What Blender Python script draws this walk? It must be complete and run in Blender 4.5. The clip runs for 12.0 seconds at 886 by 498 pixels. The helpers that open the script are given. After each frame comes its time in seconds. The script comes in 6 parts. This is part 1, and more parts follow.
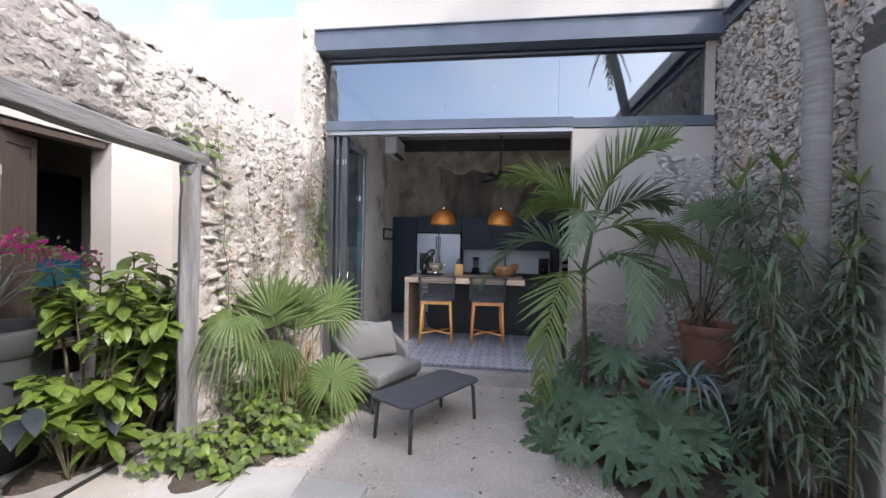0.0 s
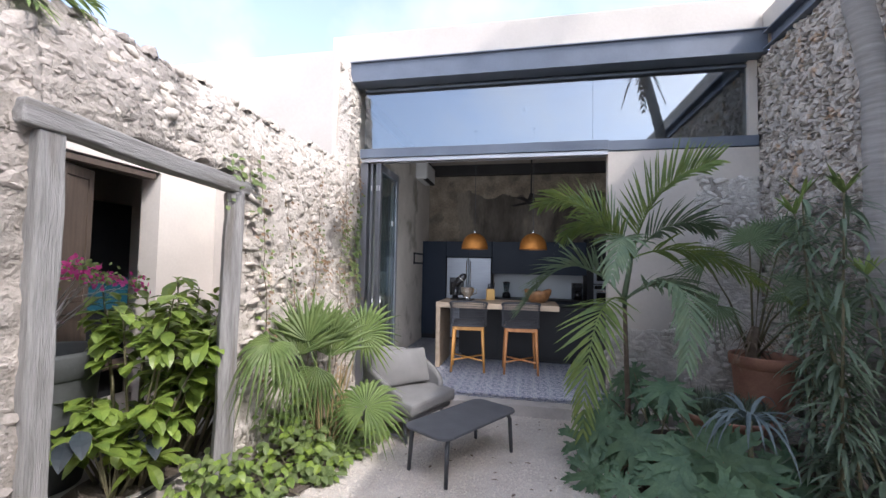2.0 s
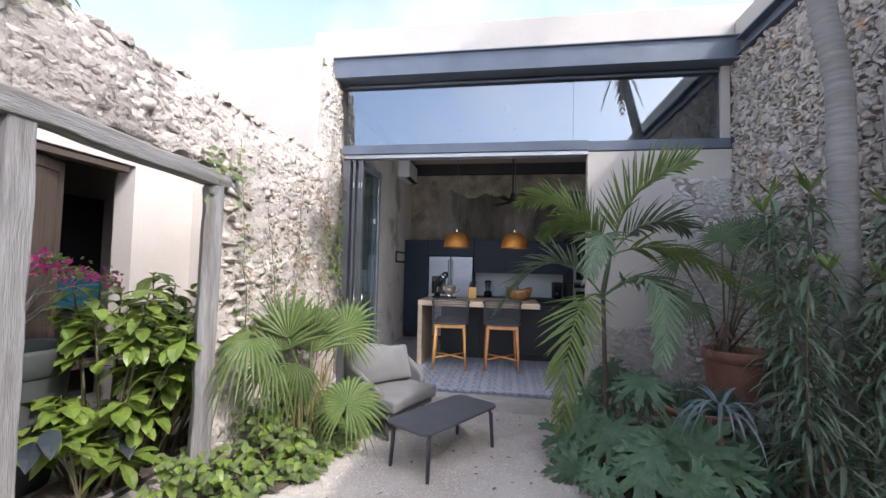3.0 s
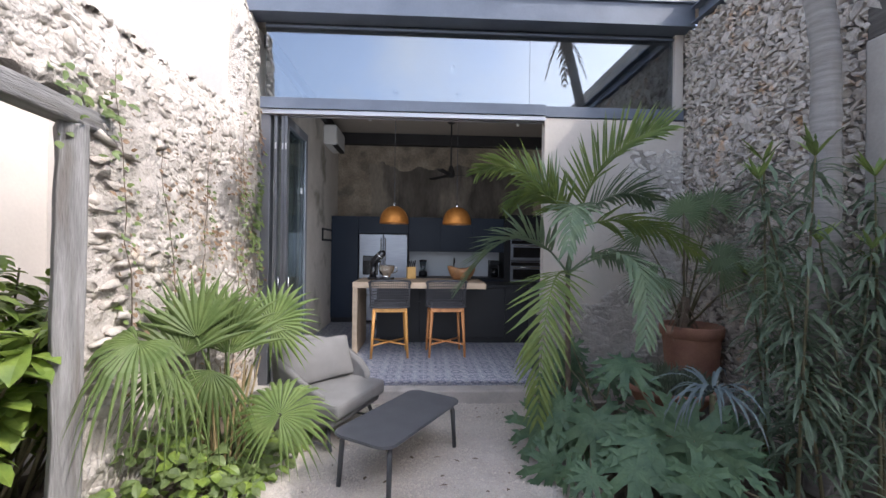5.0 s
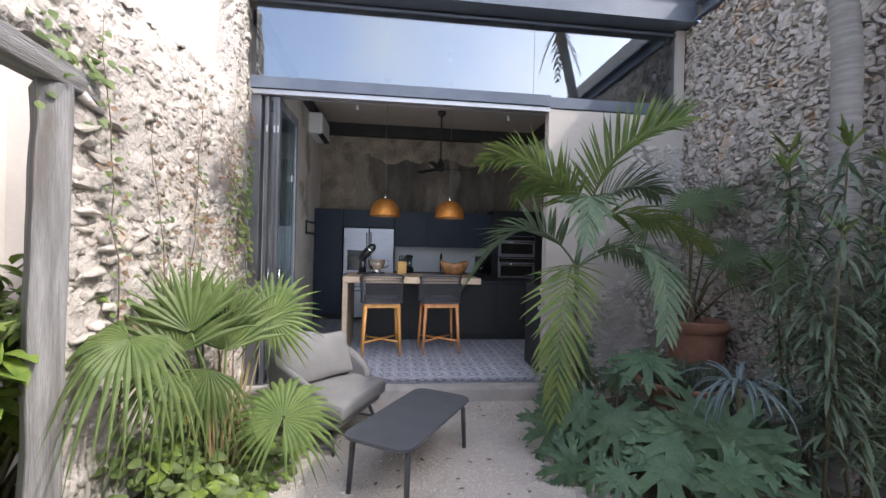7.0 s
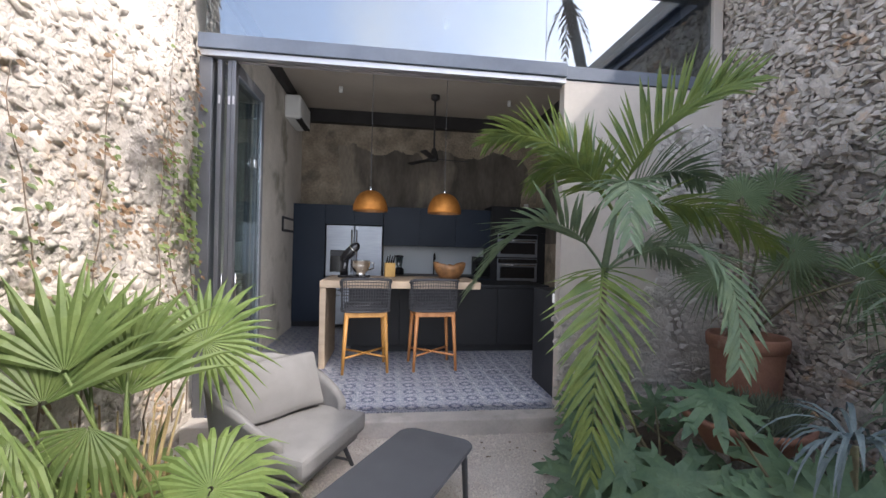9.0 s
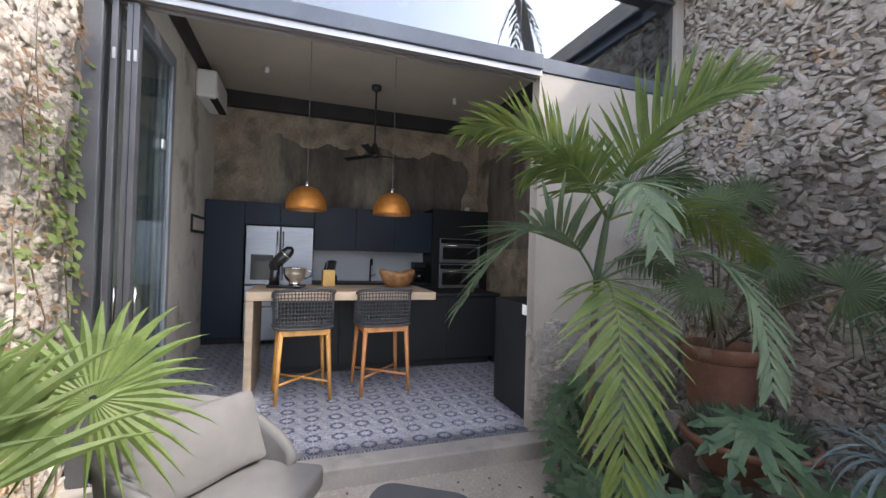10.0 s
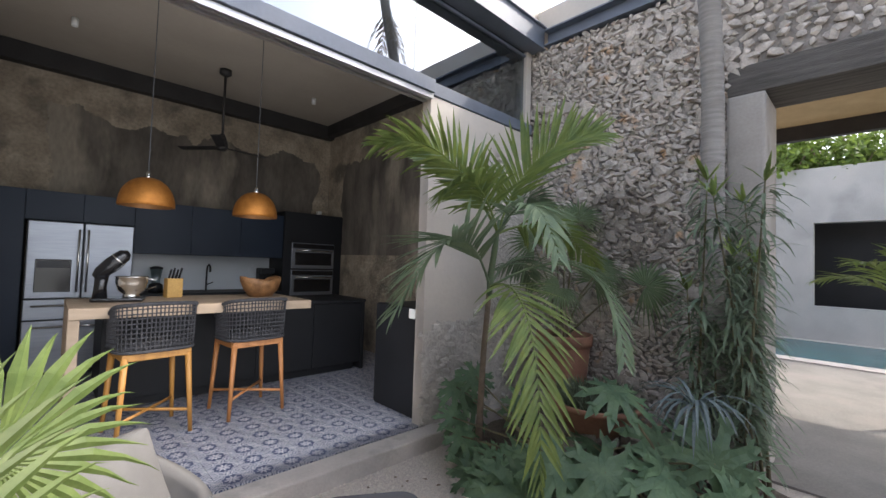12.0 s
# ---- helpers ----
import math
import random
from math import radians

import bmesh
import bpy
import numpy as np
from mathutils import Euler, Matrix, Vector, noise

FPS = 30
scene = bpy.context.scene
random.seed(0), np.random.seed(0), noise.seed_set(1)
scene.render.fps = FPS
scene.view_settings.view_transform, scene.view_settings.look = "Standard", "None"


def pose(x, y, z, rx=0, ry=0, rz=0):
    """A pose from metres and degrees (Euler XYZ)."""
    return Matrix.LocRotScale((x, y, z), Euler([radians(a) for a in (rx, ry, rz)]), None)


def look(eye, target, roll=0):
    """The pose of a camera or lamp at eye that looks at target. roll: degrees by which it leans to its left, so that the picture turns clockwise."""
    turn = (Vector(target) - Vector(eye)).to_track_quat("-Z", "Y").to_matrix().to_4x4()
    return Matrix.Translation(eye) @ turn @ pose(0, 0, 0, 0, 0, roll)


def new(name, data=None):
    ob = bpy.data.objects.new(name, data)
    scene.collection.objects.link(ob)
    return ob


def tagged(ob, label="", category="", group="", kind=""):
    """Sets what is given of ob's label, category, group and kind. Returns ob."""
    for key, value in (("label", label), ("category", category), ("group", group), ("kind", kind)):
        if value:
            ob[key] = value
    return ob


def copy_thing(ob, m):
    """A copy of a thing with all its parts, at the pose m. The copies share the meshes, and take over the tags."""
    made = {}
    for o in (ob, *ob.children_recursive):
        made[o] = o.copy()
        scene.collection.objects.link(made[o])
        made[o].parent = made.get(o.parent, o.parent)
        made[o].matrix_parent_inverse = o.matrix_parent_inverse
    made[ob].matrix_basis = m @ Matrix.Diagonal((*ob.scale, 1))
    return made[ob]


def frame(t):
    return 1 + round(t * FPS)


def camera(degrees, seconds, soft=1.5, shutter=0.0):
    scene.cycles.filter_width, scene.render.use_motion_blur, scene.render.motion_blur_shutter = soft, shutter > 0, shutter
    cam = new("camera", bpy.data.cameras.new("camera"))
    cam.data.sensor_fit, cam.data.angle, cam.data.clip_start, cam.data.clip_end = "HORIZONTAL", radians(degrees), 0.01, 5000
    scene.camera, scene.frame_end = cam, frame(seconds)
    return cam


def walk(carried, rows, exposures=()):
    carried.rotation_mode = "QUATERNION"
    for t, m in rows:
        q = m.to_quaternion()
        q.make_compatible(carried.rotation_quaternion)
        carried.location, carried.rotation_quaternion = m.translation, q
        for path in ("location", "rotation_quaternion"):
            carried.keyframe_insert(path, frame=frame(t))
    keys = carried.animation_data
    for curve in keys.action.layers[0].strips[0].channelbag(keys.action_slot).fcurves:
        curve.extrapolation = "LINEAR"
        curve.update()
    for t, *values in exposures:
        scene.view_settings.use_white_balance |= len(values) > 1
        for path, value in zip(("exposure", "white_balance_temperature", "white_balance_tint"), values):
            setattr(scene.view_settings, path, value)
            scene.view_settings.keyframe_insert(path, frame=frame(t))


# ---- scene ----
cam = camera(94.1, 12.0)
PATH = [
    (0, (0.621, -0.132, 1.705), (0.355, 1.851, 1.682), 1.1),
    (0.5, (0.605, -0.129, 1.714), (0.26, 1.841, 1.691), 1.0),
    (1, (0.597, -0.134, 1.713), (0.198, 1.826, 1.7), 1.0),
    (1.5, (0.568, -0.142, 1.731), (0.172, 1.818, 1.765), 1.0),
    (2, (0.54, -0.108, 1.723), (0.145, 1.85, 1.811), 1.1),
    (2.5, (0.528, -0.116, 1.702), (0.138, 1.844, 1.792), 1.1),
    (3, (0.535, -0.123, 1.685), (0.227, 1.851, 1.777), 1.3),
    (3.5, (0.531, -0.061, 1.683), (0.313, 1.926, 1.763), 1.3),
    (3.7, (0.521, -0.019, 1.664), (0.332, 1.971, 1.729), 1.2),
    (5.3, (0.027, 0.55, 1.63), (0.179, 2.544, 1.632), 1.1),
    (5.5, (-0.062, 0.582, 1.613), (0.127, 2.573, 1.625), 1.4),
    (6, (-0.172, 0.629, 1.591), (0.047, 2.617, 1.607), 1.5),
    (6.5, (-0.175, 0.637, 1.572), (0.047, 2.624, 1.585), 1.4),
    (7, (-0.146, 0.67, 1.576), (0.078, 2.658, 1.574), 1.4),
    (7.2, (-0.145, 0.727, 1.581), (0.093, 2.713, 1.569), 1.5),
    (8.8, (-0.072, 1.349, 1.557), (0.164, 3.335, 1.555), 1.4),
    (9, (-0.072, 1.443, 1.574), (0.186, 3.426, 1.571), 1.4),
    (9.5, (-0.24, 1.727, 1.581), (0.194, 3.68, 1.583), 1.6),
    (10, (-0.365, 2.028, 1.588), (0.281, 3.92, 1.613), 1.7),
    (10.5, (-0.429, 2.292, 1.596), (0.43, 4.098, 1.639), 1.9),
    (11, (-0.627, 2.407, 1.616), (0.416, 4.113, 1.667), 1.9),
    (11.5, (-0.815, 2.34, 1.587), (0.373, 3.948, 1.65), 1.9),
    (12, (-0.986, 2.24, 1.594), (0.395, 3.685, 1.667), 1.9),
]
walk(cam, [(t, look(eye, target, roll)) for t, eye, target, roll in PATH],
     exposures=[(0, 1.72, 6050, 14), (5.5, 1.84, 6080, 14), (8, 1.95, 6250, 13), (9.5, 2.12, 6400, 13), (10.5, 2.05, 6450, 12), (12, 2.06, 6550, 12)])

# ---- light ----
SUN_TO = Vector((1.0, -0.62, 1.2)).normalized()
world = bpy.data.worlds.new("sky_world")
scene.world = world
world.use_nodes = True
wn = world.node_tree.nodes
sky = wn.new("ShaderNodeTexSky")
sky.sky_type = 'NISHITA'
sky.sun_disc = False
sky.sun_elevation = math.asin(SUN_TO.z)
sky.sun_rotation = math.atan2(SUN_TO.x, SUN_TO.y)
sky.dust_density, sky.ozone_density, sky.air_density = 3.0, 2.5, 1.0
# thin haze with drifting clouds over the blue
wl = world.node_tree.links
wtc, wno, wmr, whs, wmx = (wn.new("ShaderNode" + k) for k in ("TexCoord", "TexNoise", "MapRange", "HueSaturation", "Mix"))
wno.inputs["Scale"].default_value, wno.inputs["Detail"].default_value = 2.4, 8
wl.new(wtc.outputs["Generated"], wno.inputs["Vector"])
wmr.inputs[1].default_value, wmr.inputs[2].default_value = 0.47, 0.66
wmr.inputs[3].default_value, wmr.inputs[4].default_value = 0.35, 0.95
wl.new(wno.outputs[0], wmr.inputs[0])
whs.inputs["Saturation"].default_value, whs.inputs["Value"].default_value = 0.15, 0.95
wl.new(sky.outputs[0], whs.inputs["Color"])
wmx.data_type = 'RGBA'
wl.new(wmr.outputs[0], wmx.inputs["Factor"])
wl.new(sky.outputs[0], wmx.inputs["A"])
wl.new(whs.outputs[0], wmx.inputs["B"])
wl.new(wmx.outputs["Result"], wn["Background"].inputs[0])
wn["Background"].inputs[1].default_value = 0.15
sun_data = bpy.data.lights.new("sun", 'SUN')
sun_data.energy, sun_data.angle, sun_data.color = 0.95, radians(1.2), (1.0, 0.93, 0.83)
sun = new("sun", sun_data)
sun.matrix_world = look(SUN_TO * 30, (0, 0, 0))


# added area lamp in the wide kitchen opening, fills in for courtyard daylight
door_data = bpy.data.lights.new("opening_fill_lamp", 'AREA')
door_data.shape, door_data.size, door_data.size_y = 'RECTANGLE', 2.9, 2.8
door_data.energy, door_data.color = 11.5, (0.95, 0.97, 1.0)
door_light = new("opening_fill_lamp", door_data)
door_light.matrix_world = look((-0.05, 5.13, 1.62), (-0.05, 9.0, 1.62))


# ---- mesh helpers ----
def part(name, bm, material, parent=None, label="", smooth=False):
    me = bpy.data.meshes.new(name)
    bmesh.ops.recalc_face_normals(bm, faces=bm.faces)
    if smooth:
        for f in bm.faces:
            f.smooth = True
    bm.to_mesh(me)
    bm.free()
    me.materials.append(material)
    ob = new(name, me)
    ob.parent = parent
    if label:
        ob["label"] = label
    return ob


def thing(name, label, category, place=None, group="", kind=""):
    ob = new(name)
    ob.empty_display_size = 0.1
    if place is not None:
        ob.matrix_world = place
    return tagged(ob, label, category, group, kind)


def structure(name, bm, material, label, category, smooth=False):
    return tagged(part(name, bm, material, None, "", smooth), label, category, kind="structure")


def box(bm, a, b, bevel=0.0, m=None):
    """A box from corner a to corner b, its edges rounded by bevel."""
    ret = bmesh.ops.create_cube(bm, size=1)
    vs = ret["verts"]
    for v in vs:
        v.co = Vector([(a[i] + b[i]) / 2 + v.co[i] * (b[i] - a[i]) for i in range(3)])
    if bevel > 0:
        es = list({e for v in vs for e in v.link_edges})
        out = bmesh.ops.bevel(bm, geom=es, offset=bevel, segments=2, affect='EDGES', profile=0.5)
        vs = out["verts"]
    if m is not None:
        for v in vs:
            v.co = m @ v.co
    return bm


def boxed(a, b, bevel=0.0, m=None):
    return box(bmesh.new(), a, b, bevel, m)


def tube(bm, pts, radii, seg=8, cap=True):
    """A round bar along pts with the radius given at each point."""
    pts = [Vector(p) for p in pts]
    if isinstance(radii, (int, float)):
        radii = [radii] * len(pts)
    rings, up = [], Vector((0.13, 0.21, 0.97)).normalized()
    for i, p in enumerate(pts):
        d = (pts[min(i + 1, len(pts) - 1)] - pts[max(i - 1, 0)]).normalized()
        u = d.cross(up)
        if u.length < 0.05:
            u = d.cross(Vector((1, 0, 0)))
        u.normalize()
        w = d.cross(u).normalized()
        rings.append([bm.verts.new(p + (u * math.cos(2 * math.pi * k / seg) + w * math.sin(2 * math.pi * k / seg)) * radii[i]) for k in range(seg)])
    for r0, r1 in zip(rings, rings[1:]):
        for k in range(seg):
            bm.faces.new((r0[k], r0[(k + 1) % seg], r1[(k + 1) % seg], r1[k]))
    if cap:
        bm.faces.new(rings[0])
        bm.faces.new(rings[-1])
    return bm


def turned(bm, profile, seg=32, centre=(0, 0, 0), squash=(1, 1)):
    """A body of revolution about z from (radius, height) pairs."""
    rings = []
    for r, z in profile:
        if r < 1e-5:
            rings.append([bm.verts.new((centre[0], centre[1], centre[2] + z))])
        else:
            rings.append([bm.verts.new((centre[0] + squash[0] * r * math.cos(2 * math.pi * k / seg), centre[1] + squash[1] * r * math.sin(2 * math.pi * k / seg), centre[2] + z)) for k in range(seg)])
    for a, b in zip(rings, rings[1:]):
        for k in range(seg):
            j = (k + 1) % seg
            if len(a) == 1 and len(b) > 1:
                bm.faces.new((a[0], b[k], b[j]))
            elif len(b) == 1 and len(a) > 1:
                bm.faces.new((a[k], a[j], b[0]))
            elif len(a) > 1:
                bm.faces.new((a[k], a[j], b[j], b[k]))
    return bm


# ---- materials ----
def surf(name, c1, c2, scale=8.0, rough=0.7, bump=0.2, metal=0.0, fine=60.0, fine_mix=0.25, c3=None, stain=1.2, stain_at=0.58, per_piece=0.0, coords="Object", spec=0.5, bump_dist=0.01, stretch=(1, 1, 1), rough2=None, translucent=0.0):
    """Colour from two noises, an optional stain at a larger scale, fine bump."""
    m = bpy.data.materials.new(name)
    m.use_nodes = True
    nt = m.node_tree
    n, l = nt.nodes, nt.links
    b = n["Principled BSDF"]
    tc = n.new("ShaderNodeTexCoord")
    mp = n.new("ShaderNodeMapping")
    mp.inputs["Scale"].default_value = stretch
    l.new(tc.outputs[coords], mp.inputs[0])
    src = mp.outputs[0]
    if per_piece:
        oi = n.new("ShaderNodeObjectInfo")
        ad = n.new("ShaderNodeVectorMath")
        ad.operation = 'MULTIPLY_ADD'
        l.new(oi.outputs["Random"], ad.inputs[0])
        ad.inputs[1].default_value = (37, 19, 53)
        l.new(src, ad.inputs[2])
        src = ad.outputs[0]
    big = n.new("ShaderNodeTexNoise")
    big.inputs["Scale"].default_value, big.inputs["Detail"].default_value = scale, 6
    l.new(src, big.inputs["Vector"])
    small = n.new("ShaderNodeTexNoise")
    small.inputs["Scale"].default_value, small.inputs["Detail"].default_value = fine, 4
    l.new(src, small.inputs["Vector"])
    ramp = n.new("ShaderNodeMapRange")
    ramp.inputs[1].default_value, ramp.inputs[2].default_value = 0.32, 0.68
    l.new(big.outputs[0], ramp.inputs[0])
    mix = n.new("ShaderNodeMix")
    mix.data_type = 'RGBA'
    mix.inputs["A"].default_value, mix.inputs["B"].default_value = (*c1, 1), (*c2, 1)
    l.new(ramp.outputs[0], mix.inputs["Factor"])
    col = mix.outputs["Result"]
    if c3 is not None:
        st = n.new("ShaderNodeTexNoise")
        st.inputs["Scale"].default_value, st.inputs["Detail"].default_value = stain, 7
        l.new(src, st.inputs["Vector"])
        sr = n.new("ShaderNodeMapRange")
        sr.inputs[1].default_value, sr.inputs[2].default_value = stain_at - 0.04, stain_at + 0.08
        l.new(st.outputs[0], sr.inputs[0])
        m3 = n.new("ShaderNodeMix")
        m3.data_type = 'RGBA'
        m3.inputs["B"].default_value = (*c3, 1)
        l.new(col, m3.inputs["A"])
        l.new(sr.outputs[0], m3.inputs["Factor"])
        col = m3.outputs["Result"]
    hv = n.new("ShaderNodeHueSaturation")
    vr = n.new("ShaderNodeMapRange")
    vr.inputs[3].default_value, vr.inputs[4].default_value = 1 - fine_mix, 1 + fine_mix
    l.new(small.outputs[0], vr.inputs[0])
    l.new(col, hv.inputs["Color"])
    l.new(vr.outputs[0], hv.inputs["Value"])
    col = hv.outputs[0]
    if per_piece:
        h2 = n.new("ShaderNodeHueSaturation")
        v2 = n.new("ShaderNodeMapRange")
        v2.inputs[3].default_value, v2.inputs[4].default_value = 1 - per_piece, 1 + per_piece * 0.6
        l.new(oi.outputs["Random"], v2.inputs[0])
        l.new(v2.outputs[0], h2.inputs["Value"])
        l.new(col, h2.inputs["Color"])
        col = h2.outputs[0]
    l.new(col, b.inputs["Base Color"])
    b.inputs["Metallic"].default_value = metal
    b.inputs["Specular IOR Level"].default_value = spec
    rr = n.new("ShaderNodeMapRange")
    rr.inputs[3].default_value, rr.inputs[4].default_value = rough, (rough2 if rough2 is not None else min(1, rough + 0.15))
    l.new(big.outputs[0], rr.inputs[0])
    l.new(rr.outputs[0], b.inputs["Roughness"])
    if bump:
        bp = n.new("ShaderNodeBump")
        bp.inputs["Strength"].default_value, bp.inputs["Distance"].default_value = bump, bump_dist
        sm = n.new("ShaderNodeMath")
        sm.operation = 'ADD'
        l.new(small.outputs[0], sm.inputs[0])
        l.new(big.outputs[0], sm.inputs[1])
        l.new(sm.outputs[0], bp.inputs["Height"])
        l.new(bp.outputs[0], b.inputs["Normal"])
    if translucent:
        tr = n.new("ShaderNodeBsdfTranslucent")
        l.new(col, tr.inputs["Color"])
        mx = n.new("ShaderNodeMixShader")
        mx.inputs[0].default_value = translucent
        l.new(b.outputs[0], mx.inputs[1])
        l.new(tr.outputs[0], mx.inputs[2])
        l.new(mx.outputs[0], n["Material Output"].inputs[0])
    return m


def glass_pane(name, gloss, tint, rough=0.02):
    """A thin pane: part clear, part mirror."""
    m = bpy.data.materials.new(name)
    m.use_nodes = True
    n, l = m.node_tree.nodes, m.node_tree.links
    n.remove(n["Principled BSDF"])
    t, g, mx = n.new("ShaderNodeBsdfTransparent"), n.new("ShaderNodeBsdfGlossy"), n.new("ShaderNodeMixShader")
    t.inputs[0].default_value = (*tint, 1)
    g.inputs[0].default_value = (0.9, 0.95, 1.0, 1)
    g.inputs["Roughness"].default_value = rough
    mx.inputs[0].default_value = gloss
    l.new(t.outputs[0], mx.inputs[1])
    l.new(g.outputs[0], mx.inputs[2])
    l.new(mx.outputs[0], n["Material Output"].inputs[0])
    return m


M_LIME = surf("limewashed_rubble", (0.54, 0.49, 0.435), (0.42, 0.375, 0.325), 5, 0.9, 1.0, fine=45, fine_mix=0.22, c3=(0.36, 0.31, 0.26), stain=2.2, stain_at=0.62, bump_dist=0.02)
M_LIMESTONE = surf("limewashed_stone", (0.55, 0.50, 0.44), (0.41, 0.365, 0.31), 6, 0.9, 0.6, fine=50, fine_mix=0.25, c3=(0.52, 0.38, 0.25), stain=1.6, stain_at=0.66, per_piece=0.18, bump_dist=0.015)
M_RUBBLE = surf("grey_rubble_stone", (0.49, 0.445, 0.40), (0.30, 0.27, 0.24), 9, 0.9, 0.6, fine=55, fine_mix=0.35, c3=(0.44, 0.29, 0.18), stain=5.5, stain_at=0.63, per_piece=0.45, bump_dist=0.012)
M_DARKRUBBLE = surf("darker_grey_rubble", (0.32, 0.285, 0.25), (0.21, 0.19, 0.165), 5, 0.92, 1.0, fine=45, fine_mix=0.28, c3=(0.44, 0.39, 0.34), stain=2.0, stain_at=0.58, bump_dist=0.02)
M_DARKSTONE = surf("darker_grey_stone", (0.36, 0.32, 0.285), (0.23, 0.205, 0.18), 7, 0.92, 0.6, fine=50, fine_mix=0.3, c3=(0.40, 0.29, 0.19), stain=1.6, stain_at=0.66, per_piece=0.25, bump_dist=0.015)
M_GREYBED = surf("greyed_limewash", (0.60, 0.565, 0.525), (0.45, 0.42, 0.385), 5, 0.92, 1.0, fine=40, fine_mix=0.3, c3=(0.28, 0.25, 0.22), stain=2.4, stain_at=0.6, bump_dist=0.02)
M_GREYLIME = surf("greyed_limewash_stone", (0.66, 0.625, 0.585), (0.46, 0.43, 0.395), 7, 0.9, 0.6, fine=50, fine_mix=0.25, per_piece=0.2, bump_dist=0.015)
M_MORTAR = surf("grey_lime_mortar", (0.33, 0.30, 0.275), (0.20, 0.185, 0.17), 4, 0.95, 0.8, fine=40, fine_mix=0.3, bump_dist=0.02)
M_PLASTER = surf("cream_plaster", (0.57, 0.525, 0.475), (0.51, 0.47, 0.425), 1.5, 0.85, 0.15, fine=30, fine_mix=0.06, c3=(0.58, 0.53, 0.47), stain=0.8, stain_at=0.62)
M_OLDWALL = surf("weathered_kitchen_plaster", (0.40, 0.335, 0.255), (0.23, 0.19, 0.145), 3.4, 0.9, 1.0, fine=24, fine_mix=0.45, c3=(0.15, 0.13, 0.105), stain=1.9, stain_at=0.58, bump_dist=0.03)
M_SIDEWALL = surf("pale_kitchen_plaster", (0.66, 0.61, 0.545), (0.54, 0.50, 0.44), 2.0, 0.9, 0.3, fine=30, fine_mix=0.15, c3=(0.30, 0.275, 0.22), stain=1.6, stain_at=0.58)
M_CEIL = surf("beige_ceiling_plaster", (0.42, 0.37, 0.31), (0.37, 0.325, 0.27), 1.2, 0.9, 0.1, fine=20, fine_mix=0.05)
M_PATIO = surf("worn_patio_concrete", (0.40, 0.375, 0.345), (0.32, 0.30, 0.275), 2.5, 0.85, 0.3, fine=45, fine_mix=0.12, c3=(0.25, 0.23, 0.21), stain=1.8, stain_at=0.60)
M_STEEL = surf("blue_grey_painted_steel", (0.14, 0.165, 0.21), (0.11, 0.13, 0.17), 3, 0.42, 0.05, fine=40, fine_mix=0.08)
M_ALU = surf("grey_aluminium_frame", (0.155, 0.16, 0.175), (0.12, 0.125, 0.14), 3, 0.35, 0.03, metal=0.4, fine=60, fine_mix=0.06)
M_BLACKSTEEL = surf("black_steel", (0.030, 0.028, 0.028), (0.022, 0.02, 0.02), 4, 0.55, 0.05)
M_CONC = surf("pale_concrete", (0.50, 0.46, 0.42), (0.40, 0.37, 0.34), 3, 0.85, 0.3, fine=50, fine_mix=0.12, c3=(0.30, 0.28, 0.25), stain=2.5, stain_at=0.63)
M_GRAVEL = surf("pale_limestone_gravel", (0.58, 0.53, 0.475), (0.47, 0.425, 0.375), 2.5, 0.95, 1.0, fine=110, fine_mix=0.35, c3=(0.36, 0.31, 0.26), stain=1.1, stain_at=0.62, bump_dist=0.012)
M_PEBBLE = surf("pale_limestone_chip", (0.66, 0.60, 0.53), (0.50, 0.44, 0.38), 30, 0.95, 0.2, fine=90, fine_mix=0.2)
M_SOIL = surf("dark_soil", (0.07, 0.055, 0.04), (0.11, 0.09, 0.07), 9, 0.95, 1.0, fine=60, fine_mix=0.4, bump_dist=0.02)
M_PAVER = surf("grey_paving_stone", (0.50, 0.48, 0.45), (0.42, 0.40, 0.37), 4, 0.8, 0.3, fine=70, fine_mix=0.15)
M_OLDWOOD = surf("weathered_grey_timber", (0.27, 0.26, 0.25), (0.165, 0.158, 0.15), 9, 0.85, 0.7, fine=50, fine_mix=0.3, c3=(0.15, 0.135, 0.12), stain=4, stain_at=0.6, stretch=(3, 3, 0.25), bump_dist=0.012)
M_OLDBEAM = surf("dark_weathered_lintel", (0.13, 0.12, 0.11), (0.075, 0.07, 0.064), 9, 0.85, 0.7, fine=50, fine_mix=0.3, stretch=(3, 0.25, 3), bump_dist=0.012)
M_NAVY = surf("matte_navy_lacquer", (0.012, 0.022, 0.040), (0.010, 0.018, 0.034), 2, 0.42, 0.02, fine=80, fine_mix=0.06, spec=0.3)
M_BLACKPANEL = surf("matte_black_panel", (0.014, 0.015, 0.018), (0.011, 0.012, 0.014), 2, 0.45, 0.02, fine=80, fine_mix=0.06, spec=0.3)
M_BARWOOD = surf("pale_oak", (0.36, 0.275, 0.195), (0.285, 0.215, 0.15), 6, 0.5, 0.15, fine=60, fine_mix=0.12, stretch=(0.35, 3, 3))
M_STOOLWOOD = surf("honey_teak", (0.45, 0.22, 0.05), (0.34, 0.155, 0.034), 9, 0.4, 0.12, fine=60, fine_mix=0.15, stretch=(3, 3, 0.4))
# same teak, with the second stool's shade mixed into the colour
M_STOOLWOOD_SHADED = surf("shaded_honey_teak", (0.42, 0.18, 0.06), (0.31, 0.125, 0.04), 9, 0.4, 0.12, fine=60, fine_mix=0.15, stretch=(3, 3, 0.4))
